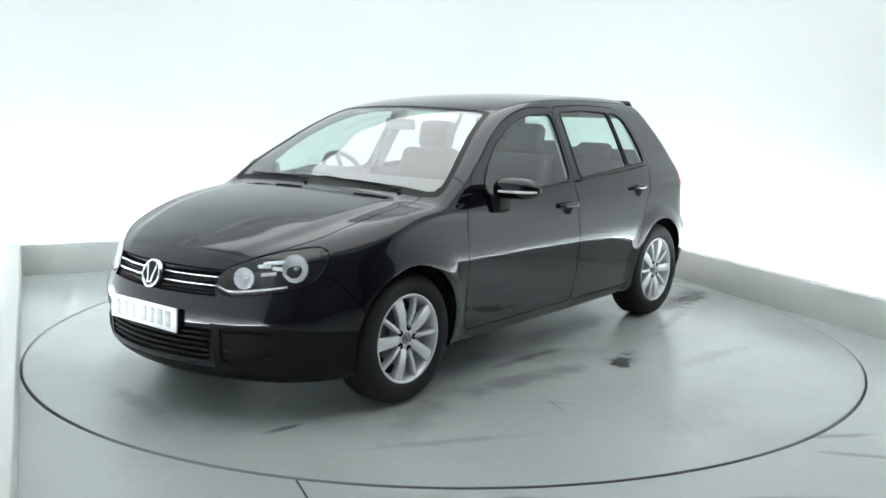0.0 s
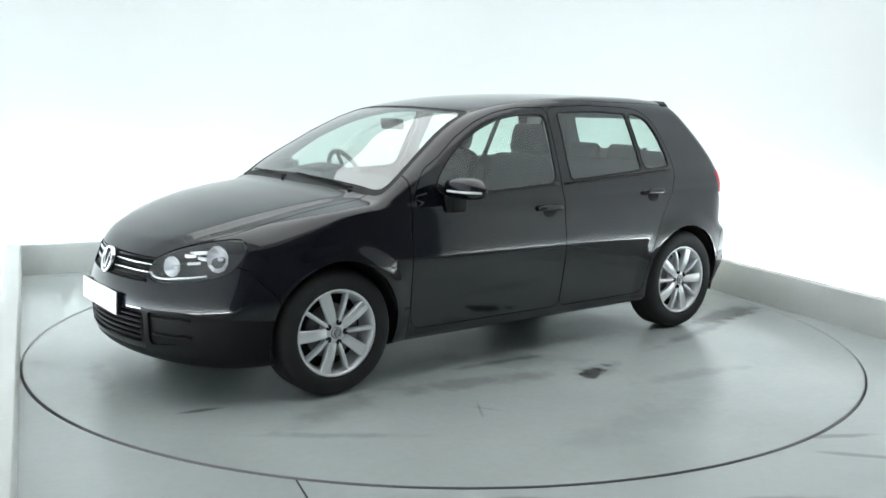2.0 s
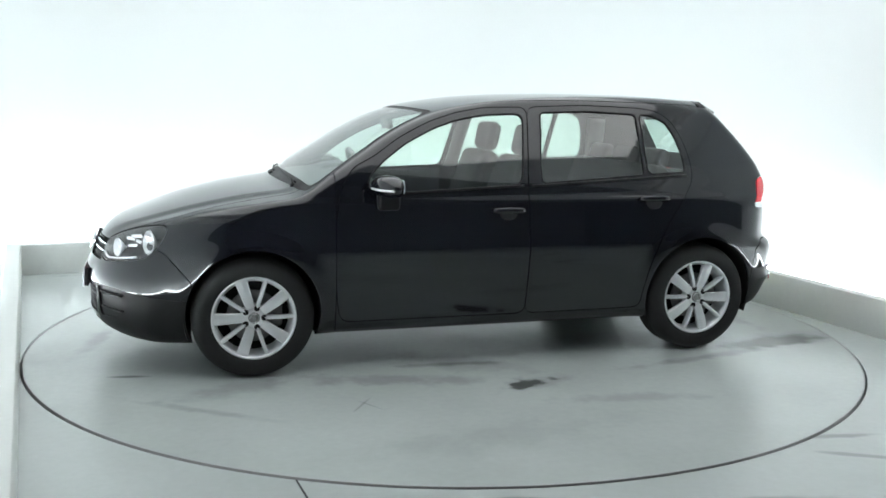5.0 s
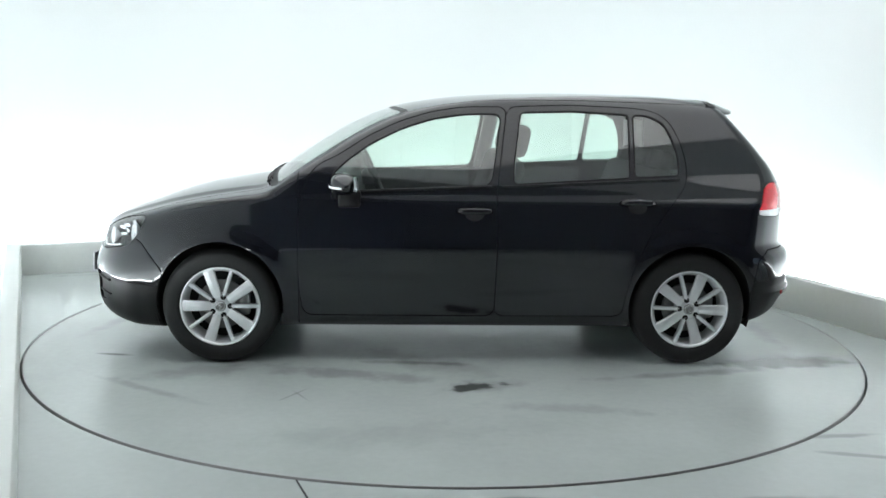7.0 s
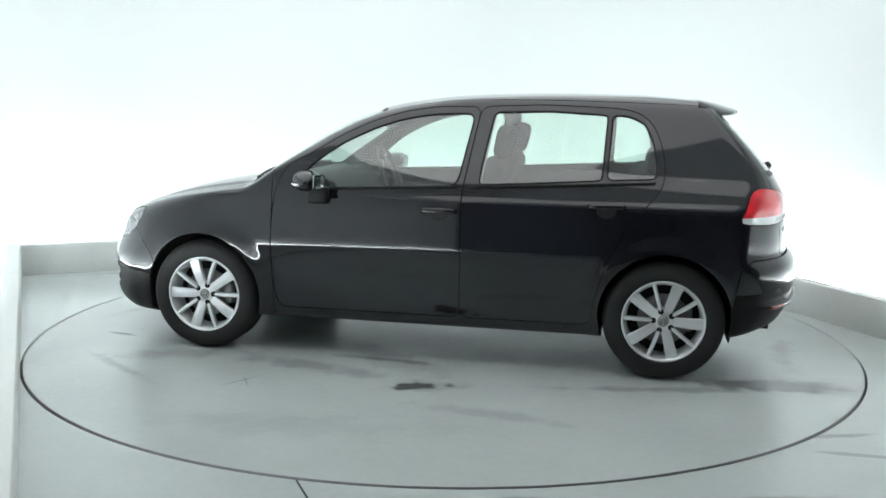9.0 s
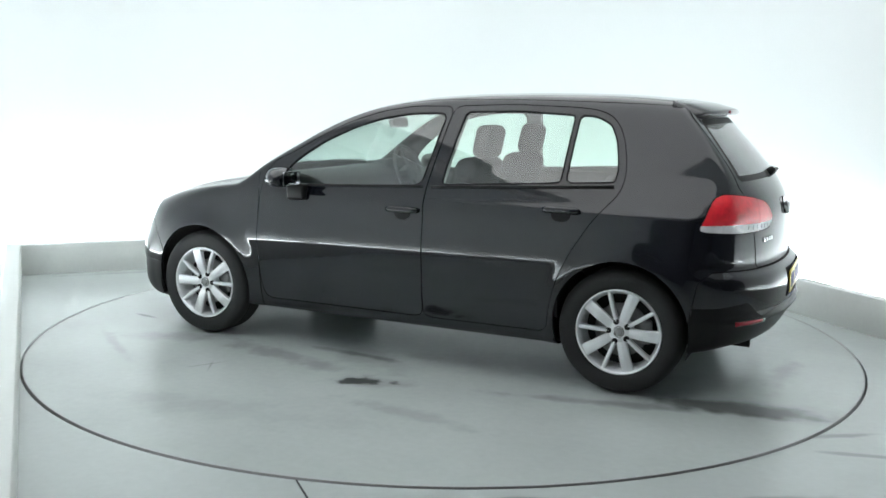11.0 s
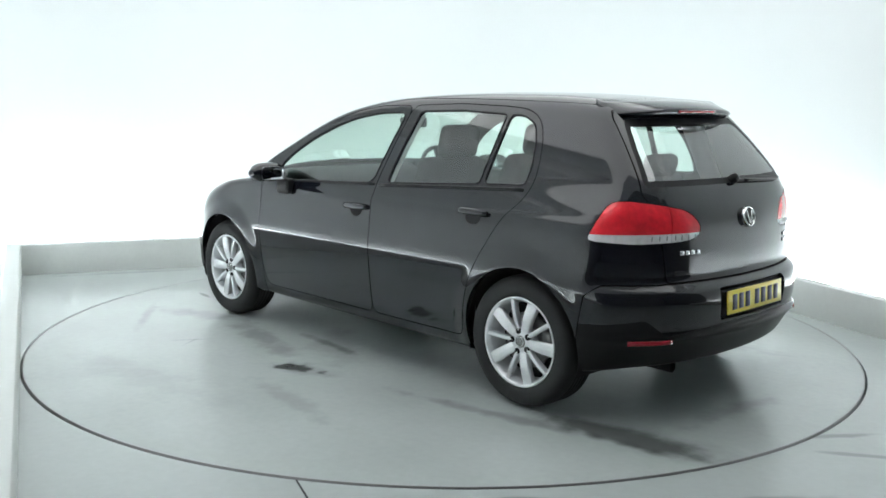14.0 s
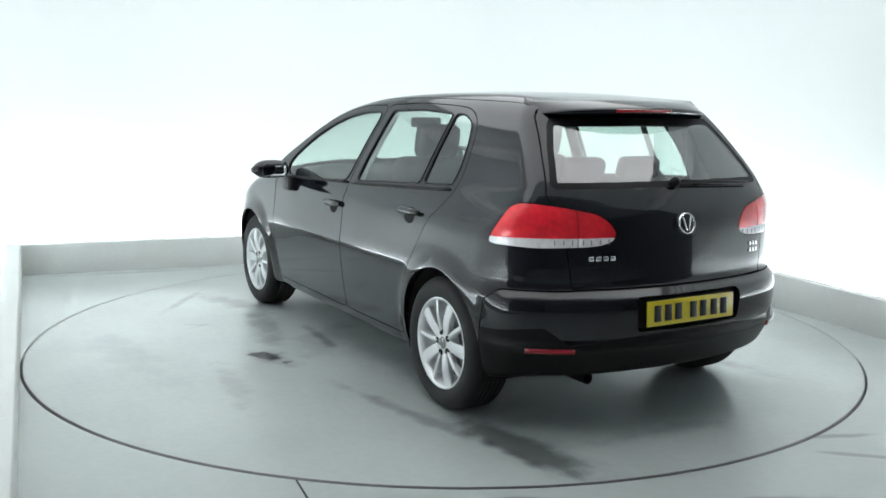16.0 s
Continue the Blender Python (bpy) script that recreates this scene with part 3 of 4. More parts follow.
for tone in ("red", "white"):
    take(tone + "_band", lambda p: p[:, 1] - 0.5445, source=tone + "_lamp")
    take(tone + "_inner", lambda p: p[:, 1] - 0.5395, source=tone + "_band")
    SL[SL == tone + "_band"] = "gap"
# openings of the nose
GRILLE = [(-1, 0.671), (0.09, 0.670), (0.392, 0.684), (0.378, 0.622), (0.388, 0.574), (0.15, 0.571), (-1, 0.571)]
INTAKE = [(-1, 0.428), (0.23, 0.434), (0.402, 0.428), (0.386, 0.38), (0.380, 0.284), (-1, 0.276)]
FOG_RECESS = [(2.070, 0.430, 0.446), (1.991, 0.581, 0.460), (1.931, 0.659, 0.455), (1.906, 0.685, 0.407), (1.932, 0.658, 0.331), (1.991, 0.577, 0.297), (2.060, 0.430, 0.280)]
take("grille", on_nose(GRILLE))
take("intake", on_nose(INTAKE))
take("fog_recess", on_front_corner(FOG_RECESS))
# panels
FRONT_DOOR = [(0.775, 1.085), (0.838, 0.976), (0.862, 0.84), (0.868, 0.64), (0.862, 0.40), (0.84, 0.272), (-0.200, 0.272), (-0.207, 0.60), (-0.202, 0.95), (-0.268, 1.412),
              (-0.02, 1.408), (0.16, 1.378), (0.33, 1.325), (0.50, 1.243), (0.65, 1.145)]
REAR_DOOR = [(-0.202, 0.272), (-0.209, 0.60), (-0.204, 0.95), (-0.270, 1.413), (-0.62, 1.427), (-0.96, 1.417), (-1.09, 1.404), (-1.175, 1.358), (-1.225, 1.275), (-1.260, 1.15), (-1.264, 1.05),
             (-1.236, 0.98), (-1.19, 0.935), (-1.11, 0.83), (-1.03, 0.70), (-0.962, 0.55), (-0.925, 0.40), (-0.91, 0.272)]
BUMPER = [(1.56, 0.0), (1.585, 0.40), (1.60, 0.52), (1.72, 0.655), (1.80, 0.690), (2.3, 0.690), (2.3, 0.0)]
REAR_BUMPER = [(-1.58, 0.0), (-1.63, 0.42), (-1.66, 0.60), (-1.72, 0.652), (-2.3, 0.652), (-2.3, 0.0)]
TAILGATE = [(-1, 0.655), (0.565, 0.655), (0.585, 0.80), (0.605, 0.92), (0.648, 1.05), (0.60, 1.20), (0.538, 1.37), (0.51, 1.405), (-1, 1.415)]
take("plate_recess", on_tail([(-1, 0.468), (0.300, 0.472), (0.312, 0.60), (0.295, 0.622), (-1, 0.624)]))
take("front_door", on_side(FRONT_DOOR), 0.004)
take("rear_door", on_side(REAR_DOOR), 0.004)
take("hood", hood_far, 0.006)
take("cowl", lambda p: np.maximum.reduce([p[:, 0] + 0.16 * p[:, 1] ** 2 - 1.116, 1.05 - p[:, 0] - 0.16 * p[:, 1] ** 2, p[:, 1] - 0.70, 0.9 - p[:, 2]]))
take("front_bumper", lambda p: poly_far(p[:, 0], p[:, 2], BUMPER), 0.005)
take("lip", lambda p: p[:, 2] - 0.255 - 0.03 * np.clip(p[:, 1] - 0.4, 0, 1), source="front_bumper")
take("lower_bumper", lambda p: np.maximum(p[:, 2] - 0.458 + 0.16 * np.clip(p[:, 1] - 0.62, 0, 1), 0.40 - p[:, 1]), source="front_bumper")
take("rear_bumper", lambda p: poly_far(p[:, 0], p[:, 2], REAR_BUMPER), 0.005)
take("valance", lambda p: p[:, 2] - 0.462 + 0.10 * p[:, 1] ** 2 - 0.9 * np.clip(p[:, 1] - 0.60, 0, 0.10), source="rear_bumper")
take("tailgate", on_tail(TAILGATE), 0.006)
take("fender", lambda p: np.maximum.reduce([0.866 - p[:, 0], p[:, 2] - 1.10, 0.60 - p[:, 1]]), 0.004)
take("roof", lambda p: np.maximum.reduce([p[:, 1] - (side_y(p[:, 0], 1.40 + 0 * p[:, 0]) - 0.045), -1.47 - p[:, 0], p[:, 0] - 0.5, 1.30 - p[:, 2]]), 0.004)
SN = skin_normal(SV)


def panel(label, inset=0.0, flange=0.012, both=False, side=1):
    """Mesh of one region, at a depth under the skin, with a turned-in edge."""
    f = SF[SL == label]
    if both:
        f = np.vstack([f, f[:, ::-1] + len(SV)])
        v, n = np.vstack([SV, SV * [1, -1, 1]]), np.vstack([SN, SN * [1, -1, 1]])
    elif side < 0:
        v, n, f = SV * [1, -1, 1], SN * [1, -1, 1], f[:, ::-1]
    else:
        v, n = SV, SN
    if both:
        near = np.abs(v[:, 1]) < 1e-6
        half = len(SV)
        f = np.where((f >= half) & near[f], f - half, f)
    used = np.unique(f)
    back = np.full(len(v), -1)
    back[used] = np.arange(len(used))
    f, v, n = back[f], v[used], n[used]
    v = v - n * inset
    normals = n
    if flange:
        edges = {}
        for t in f:
            for a, b in ((t[0], t[1]), (t[1], t[2]), (t[2], t[0])):
                edges[(a, b)] = 1
        rim = [(a, b) for a, b in edges if (b, a) not in edges and not (abs(v[a, 1]) < 1e-6 and abs(v[b, 1]) < 1e-6)]
        ids = sorted({i for e in rim for i in e})
        top = {i: len(v) + k for k, i in enumerate(ids)}
        low = {i: len(v) + len(ids) + k for k, i in enumerate(ids)}
        quads = [(top[a], low[a], low[b], top[b]) for a, b in rim]
        v = np.vstack([v, v[ids], v[ids] - n[ids] * flange])
        normals = None
        faces = [tuple(t) for t in f] + quads
    else:
        faces = [tuple(t) for t in f]
    me = mesh_of(label, v, faces, True)
    if len(n) and normals is not None:
        me.normals_split_custom_set_from_vertices([tuple(c) for c in n])
    else:
        flat = [tuple(n[i]) for t in f for i in t]
        count = len(me.loops) - len(flat)
        me.normals_split_custom_set(flat + [(0.0, 0.0, 0.0)] * count)
    return me


def rim_loops(label):
    """The outlines of a region, as closed runs of points."""
    nxt, edges = {}, set()
    for t in SF[SL == label]:
        for a, b in ((t[0], t[1]), (t[1], t[2]), (t[2], t[0])):
            edges.add((int(a), int(b)))
    for a, b in edges:
        if (b, a) not in edges:
            nxt[a] = b
    loops = []
    while nxt:
        a = next(iter(nxt))
        run = []
        while a in nxt:
            run.append(a)
            a = nxt.pop(a)
        loops.append(run)
    return loops


def seal(label, name, radius, mat, parent, side, sides=6):
    run = max(rim_loops(label), key=len)
    pts = [SV[i] * [1, side, 1] for i in run]
    thin = [pts[0]]
    for q in pts[1:]:
        if np.linalg.norm(q - thin[-1]) > 0.008:
            thin.append(q)
    return part(name, tube(name, thin, radius, sides, closed=True), mat, parent)


def skin_point(x, z, side=1, out=0.0):
    """A place on the car's side at x, z, and its outward normal."""
    p = np.array([x, float(side_y(np.array(x), np.array(z))), z])
    n = skin_normal(p[None])[0]
    p = p + n * out
    return Vector((p[0], p[1] * side, p[2])), Vector((n[0], n[1] * side, n[2]))


def nose_point(y, z, out=0.0):
    p = np.array([float(nose_x(np.array(abs(y)), np.array(z))), abs(y), z])
    n = skin_normal(p[None])[0]
    p = p + n * out
    return Vector((p[0], math.copysign(p[1], y), p[2])), Vector((n[0], math.copysign(n[1], y), n[2]))


def tail_point(y, z, out=0.0):
    p = np.array([float(tail_x(np.array(abs(y)), np.array(z))), abs(y), z])
    n = skin_normal(p[None])[0]
    p = p + n * out
    return Vector((p[0], math.copysign(p[1], y), p[2])), Vector((n[0], math.copysign(n[1], y), n[2]))


# ---- body panels ----
body = part("body", panel("shell", both=True), PAINT, car, "gloss black body shell with pillars and sills")
part("roof", panel("roof", both=True), PAINT, car)
part("cowl", panel("cowl", inset=0.002, both=True), TRIM, car, "black plastic cowl under the windscreen")
hood = part("hood", panel("hood", both=True), PAINT, car, "gloss black bonnet")
front_bumper = part("front_bumper", panel("front_bumper", both=True), PAINT, car)
part("bumper_lip", panel("lip", both=True), TRIM, front_bumper, "matt black plastic lower lip")
rear_bumper = part("rear_bumper", panel("rear_bumper", both=True), PAINT, car)
part("valance", panel("valance", both=True), TRIM, rear_bumper, "matt black plastic valance")
tailgate = part("tailgate", panel("tailgate", both=True), PAINT, car, "gloss black tailgate")

liner_labels = [l for l in set(SL) if l not in ("none", "front_pane", "rear_pane", "quarter_pane", "windscreen", "rear_window", "headlight", "red_lamp", "white_lamp", "red_inner", "white_inner", "grille", "intake", "fog_recess", "plate_recess")]
keep_labels = SL.copy()
SL[np.isin(SL, liner_labels)] = "liner"
part("body_liner", panel("liner", inset=0.016, flange=0, both=True), LINER, body, "dark inner lining")
SL = keep_labels

windscreen = part("windscreen", panel("windscreen", inset=0.003, flange=0, both=True), SCREEN_GLASS, car, "clear windscreen with a green tint")
part("screen_border", panel("screen_border", inset=0.003, flange=0, both=True), TRIM, windscreen, "black border of the glass")
rear_window = part("rear_window", panel("rear_window", inset=0.003, flange=0, both=True), SCREEN_GLASS, tailgate, "tinted rear window glass")
part("rear_border", panel("rear_border", inset=0.003, flange=0, both=True), TRIM, tailgate, "black border of the rear glass")

for side in (1, -1):
    part("fender", panel("fender", side=side), PAINT, car)
    front_door = part("front_door", panel("front_door", side=side), PAINT, car)
    rear_door = part("rear_door", panel("rear_door", side=side), PAINT, car)
    part("window_pane", panel("front_pane", inset=0.004, flange=0, side=side), SIDE_GLASS, front_door, "green-tinted glass")
    part("window_pane", panel("rear_pane", inset=0.004, flange=0, side=side), SIDE_GLASS, rear_door, "green-tinted glass")
    part("quarter_pane", panel("quarter_pane", inset=0.004, flange=0, side=side), SIDE_GLASS, rear_door, "green-tinted glass")
    seal("front_pane", "window_seal", 0.0045, TRIM, front_door, side)
    seal("rear_pane", "window_seal", 0.0045, TRIM, rear_door, side)
    seal("quarter_pane", "window_seal", 0.0045, TRIM, rear_door, side)
    part("lower_panel", panel("lower_bumper", side=side), TRIM, front_bumper, "matt black lower bumper panel")
    part("fog_recess", panel("fog_recess", inset=0.014, flange=0, side=side), TRIM, front_bumper, "matt black side recess")


# ---- lamps ----
def oriented(p, n, up=(0, 0, 1)):
    """Pose at p whose y axis points along n and whose z axis is upward."""
    n = Vector(n).normalized()
    x = n.cross(Vector(up)).normalized()
    z = x.cross(n)
    return Matrix(((x.x, n.x, z.x, p[0]), (x.y, n.y, z.y, p[1]), (x.z, n.z, z.z, p[2]), (0, 0, 0, 1)))


def placed(me, m):
    me.transform(m)
    return me


def head_lamp(side):
    lens = part("headlight", panel("headlight", inset=0.001, flange=0, side=side), LAMP_GLASS, car, "clear headlight lens over bright reflectors")
    part("housing", panel("headlight", inset=0.085, flange=-0.085, side=side), material_housing, lens, "grey lamp housing")
    for (x, y, z), r, name in (((1.955, 0.475, 0.650), 0.048, "inner_reflector"), ((1.795, 0.628, 0.692), 0.062, "outer_reflector")):
        n = Vector((0.88, 0.42 * side, 0.10))
        p = Vector((x, y * side, z))
        bowl = lathe(name, [(0.008, -0.036), (r * 0.35, -0.030), (r * 0.65, -0.018), (r * 0.9, -0.002), (r * 1.02, 0.008), (r * 1.06, 0.003)], 11, smooth=False)
        ob = part(name, placed(bowl, oriented(p, n)), REFLECTOR, lens, "bright chrome reflector bowl")
        part("bulb", placed(lathe("bulb", [(0.001, 0.002), (0.008, -0.002), (0.010, -0.012), (0.008, -0.04)], 20), oriented(p, n)), BULB, lens)
    brow = [SV[i] * [1, side, 1] for i in max(rim_loops("headlight"), key=len)]
    # bright lower trim strip and centre web
    low = [Vector(q) for q in brow if q[2] < 0.612 and q[0] > 1.86]
    low.sort(key=lambda q: q.x)
    pts = [q + Vector((-0.016, -0.012 * side, 0.012)) for q in low[::3]]
    if len(pts) > 3:
        part("trim_strip", tube("trim_strip", pts, 0.006, 6), REFLECTOR, lens, "bright trim strip")
    across = oriented(Vector((1.868, 0.552 * side, 0.688)), Vector((0.80, 0.60 * side, 0.08)))
    for k, (u, v, w, h) in enumerate(((-0.014, 0.030, 0.050, 0.010), (0.028, 0.014, 0.030, 0.009), (-0.030, 0.004, 0.026, 0.009), (0.010, -0.020, 0.034, 0.008))):
        facet = bm_box((-w, -0.004, -h), (w, 0.004, h), 0.004, 2)
        facet.transform(across @ pose(u * side, 0.006 * (k % 2), v, -18 + 12 * k, 6 * side * (1 - k % 3), 10 * (k % 2) - 5))
        part("reflector_facet", facet, REFLECTOR, lens, "bright reflector facet")


material_housing = material("lamp_housing", (0.07, 0.072, 0.075), 0.35, metal=0.3, grain=0.1, scale=90)
LENS_GREY = material("lens_grey", (0.30, 0.29, 0.29), 0.3, coat=0.6, grain=0.1, scale=90)
DARK_RED = material("dark_red_lens", (0.30, 0.012, 0.02), 0.15, coat=1.0, grain=0.1, scale=80)
REFLECTOR = material("lamp_reflector", (0.92, 0.93, 0.95), 0.22, metal=0.35, grain=0.05, scale=120)
BULB = material("bulb_glass", (0.75, 0.78, 0.80), 0.08, coat=1.0, grain=0.02, scale=50)
for side in (1, -1):
    head_lamp(side)
    tail_lamp = part("tail_light", panel("red_lamp", inset=-0.002, side=side), RED_LENS, car, "red and clear tail light cluster")
    part("clear_lens", panel("white_lamp", inset=-0.002, side=side), CLEAR_LENS, tail_lamp, "clear lower lens")
    part("inner_tail_light", panel("red_inner", inset=-0.001, side=side), RED_LENS, tailgate, "red inner half of the tail light")
    part("inner_clear_lens", panel("white_inner", inset=-0.001, side=side), CLEAR_LENS, tailgate, "clear lower lens")
    for y in (0.405, 0.445, 0.485, 0.520, 0.565, 0.600, 0.635):
        p, n = tail_point(y * side, 0.856, 0.003)
        rib = bm_box((-0.0025, -0.003, -0.011), (0.0025, 0.001, 0.011), 0.0008, 1)
        rib.transform(oriented(p, n))
        part("lens_rib", rib, LENS_GREY, tail_lamp, "grey rib in the clear lens")
    pts = [tail_point(side * (0.58 + 0.02 * k), 0.403, 0.002)[0] for k in range(10)]
    strip = rings_mesh("reflector", [[p + Vector((0, 0, 0.012)), p + Vector((-0.005, 0.004 * side, 0.009)), p + Vector((-0.005, 0.004 * side, -0.009)), p + Vector((0, 0, -0.012))] for p in pts], cap=True)
    part("reflector", strip, DARK_RED, rear_bumper, "dark red rear reflector strip")

# ---- grille, intake, plates, badges ----
grille = part("grille", panel("grille", inset=0.030, flange=-0.030, both=True), LINER, car, "black radiator grille with two chrome strips")
for z in (0.655, 0.6175):
    pts = [nose_point(0.385 * k / 24, z, -0.006)[0] for k in range(-24, 25)]
    bar = rings_mesh("chrome_strip", [[p + Vector((-0.02, 0, 0.005)), p + Vector((0.004, 0, 0.0028)), p + Vector((0.004, 0, -0.0028)), p + Vector((-0.02, 0, -0.005))] for p in pts], cap=True)
    part("chrome_strip", bar, CHROME, grille, "thin chrome strip")
for z in (0.638, 0.600, 0.585):
    pts = [nose_point(0.375 * k / 24, z, -0.018)[0] for k in range(-24, 25)]
    part("slat", rings_mesh("slat", [[p + Vector((-0.02, 0, 0.006)), p + Vector((0.004, 0, 0.003)), p + Vector((0.004, 0, -0.003)), p + Vector((-0.02, 0, -0.006))] for p in pts], cap=True), TRIM, grille)
intake = part("lower_intake", panel("intake", inset=0.040, flange=-0.040, both=True), LINER, front_bumper, "black lower air intake")
for k in range(5):
    z = 0.302 + 0.026 * k
    pts = [nose_point(0.383 * j / 24, z, -0.010)[0] for j in range(-24, 25)]
    part("intake_slat", rings_mesh("intake_slat", [[p + Vector((-0.03, 0, 0.008)), p + Vector((0.002, 0, 0.005)), p + Vector((0.004, 0, -0.004)), p + Vector((-0.03, 0, -0.006))] for p in pts], cap=True), TRIM, front_bumper, "black plastic slat")
for side in (1, -1):
    for z in (0.335, 0.415):
        pts = []
        for k in range(9):
            yy = 0.45 + 0.024 * k
            pts.append(nose_point(yy * side, z, -0.006)[0])
        part("recess_slat", tube("recess_slat", pts, 0.006, 6), TRIM, front_bumper)


def number_plate(m, ground, ink, name, bars):
    plate = part(name, placed(part_mesh(bm_box((-0.26, -0.004, -0.0555), (0.26, 0.004, 0.0555), 0.003)), m), ground, front_bumper if ink is GREY_INK else rear_bumper)
    for x in bars:
        bar = bm_box((x - 0.021, 0.004, -0.036), (x + 0.021, 0.0062, 0.036), 0.001, 1)
        bar.transform(m)
        part("plate_bar", bar, ink, plate)
    return plate


def part_mesh(bm):
    me = bpy.data.meshes.new("plate")
    bm.to_mesh(me)
    bm.free()
    return me


BARS = (-0.195, -0.135, -0.070, -0.010, 0.080, 0.140, 0.200)
tagged(number_plate(oriented(Vector((2.154, -0.008, 0.456)), Vector((1, 0, 0.04))), PLATE_WHITE, GREY_INK, "number_plate", BARS), "white front number plate")
tagged(number_plate(oriented(Vector((-2.026, 0.004, 0.546)), Vector((-1, 0, 0.06))), PLATE_YELLOW, INK, "number_plate", BARS), "yellow rear number plate")
part("plate_recess", panel("plate_recess", inset=0.024, flange=-0.024, both=True), TRIM, rear_bumper, "black recess behind the plate")
part("plate_backing", placed(part_mesh(bm_box((-0.255, -0.026, -0.052), (0.255, -0.003, 0.052), 0.004)), oriented(Vector((2.154, -0.008, 0.456)), Vector((1, 0, 0.04)))), TRIM, front_bumper)


def badge(m, r, parent):
    disc = part("badge", placed(lathe("badge", [(0.001, 0.004), (r * 0.9, 0.003), (r, -0.004), (r, -0.03)], 40), m), TRIM, parent, "round silver and black emblem")
    part("badge_ring", placed(lathe("badge_ring", [(r * 0.84, 0.002), (r * 0.88, 0.009), (r * 0.96, 0.010), (r * 1.02, 0.004), (r * 1.02, -0.01)], 40), m), CHROME, disc, "chrome ring")
    for x0, z0, x1, z1 in ((-0.50, 0.60, -0.12, -0.66), (0.50, 0.60, 0.12, -0.66)):
        a, b = Vector((x0 * r, 0.005, z0 * r)), Vector((x1 * r, 0.005, z1 * r))
        bar = bm_box((-(b - a).length / 2, -0.003, -0.085 * r), ((b - a).length / 2, 0.004, 0.085 * r), 0.001, 1)
        turn = -math.atan2(b.z - a.z, b.x - a.x)
        bar.transform(m @ Matrix.Translation((a + b) / 2) @ Matrix.Rotation(turn, 4, "Y"))
        part("badge_bar", bar, CHROME, disc)


p, n = nose_point(0.0, 0.632, 0.006)
badge(oriented(p + Vector((0.006, 0, 0)), Vector((1, 0, 0.30))), 0.066, grille)
p, n = tail_point(0.0, 0.918, 0.012)
badge(oriented(p, n), 0.048, tailgate)
# small silver lettering, too small to read on one side, a model name on the other: plain bars
for y0, z0, count, w in ((0.435, 0.785, 4, 0.030), (-0.50, 0.795, 3, 0.026), (-0.50, 0.765, 3, 0.026)):
    for k in range(count):
        y = y0 + (count - 1) * w / 2 * 1.1 - k * w * 1.1
        p, n = tail_point(y, z0, 0.002)
        bar = bm_box((-w * 0.40, -0.002, -0.010), (w * 0.40, 0.003, 0.010), 0.002, 1)
        bar.transform(oriented(p, n))
        part("letter_bar", bar, CHROME, tailgate, "small silver letter bar")


# ---- roof spoiler, wipers, exhaust ----
def spoiler():
    rings = []
    for k in range(-20, 21):
        y = 0.518 * k / 20
        a = abs(k) / 20
        xf = -1.43
        xe = -1.665 + 0.26 * y * y + 0.09 * a ** 8
        zt = float(top_z(np.array(xf), np.array(abs(y))))
        ze = 1.418 - 0.055 * y * y - 0.012 * a ** 4
        t = 0.026 * (1 - 0.75 * a ** 4)
        rings.append([(xf, y, zt + 0.003), ((xf + xe) / 2, y, (zt + ze) / 2 + 0.010), (xe + 0.012, y, ze + 0.006), (xe, y, ze - 0.002), (xe, y, ze - t * 0.7),
                      (xe + 0.015, y, ze - t), (xe + 0.09, y, ze - t - 0.004), (xf, y, zt - 0.02)])
    ob = part("spoiler", rings_mesh("spoiler", rings, cap=True), PAINT, car, "gloss black roof spoiler")
    lamp = []
    for k in range(-10, 11):
        y = 0.17 * k / 10
        xe, ze = -1.667 + 0.26 * y * y, 1.418 - 0.055 * y * y
        lamp.append([(xe, y, ze - 0.003), (xe - 0.003, y, ze - 0.006), (xe - 0.003, y, ze - 0.016), (xe, y, ze - 0.019)])
    part("brake_light", rings_mesh("brake_light", lamp, cap=True), DARK_RED, ob, "dark red high brake light")


spoiler()
pivot, n = tail_point(-0.01, 1.088, 0.014)
wiper = part("rear_wiper", placed(lathe("rear_wiper", [(0.001, 0.022), (0.018, 0.018), (0.024, 0.0), (0.024, -0.02)], 24), oriented(pivot, n)), TRIM, tailgate, "black rear wiper")
arm = [tail_point(-0.01 - 0.49 * k / 16, 1.088 - 0.018 * k / 16, 0.022 - 0.006 * k / 16)[0] for k in range(17)]
part("wiper_arm", tube("wiper_arm", arm, 0.009, 8), TRIM, wiper)
blade = [tail_point(-0.12 - 0.37 * k / 12, 1.078 - 0.012 * k / 12, 0.006)[0] for k in range(13)]
part("wiper_blade", tube("wiper_blade", blade, 0.007, 6), TRIM, wiper)


def screen_point(x, y, out=0.0):
    z = float(top_z(np.array(x), np.array(abs(y))))
    e = 0.004
    dz = (float(top_z(np.array(x + e), np.array(abs(y)))) - z) / e
    n = Vector((-dz, 0, 1)).normalized()
    return Vector((x, y, z)) + n * out


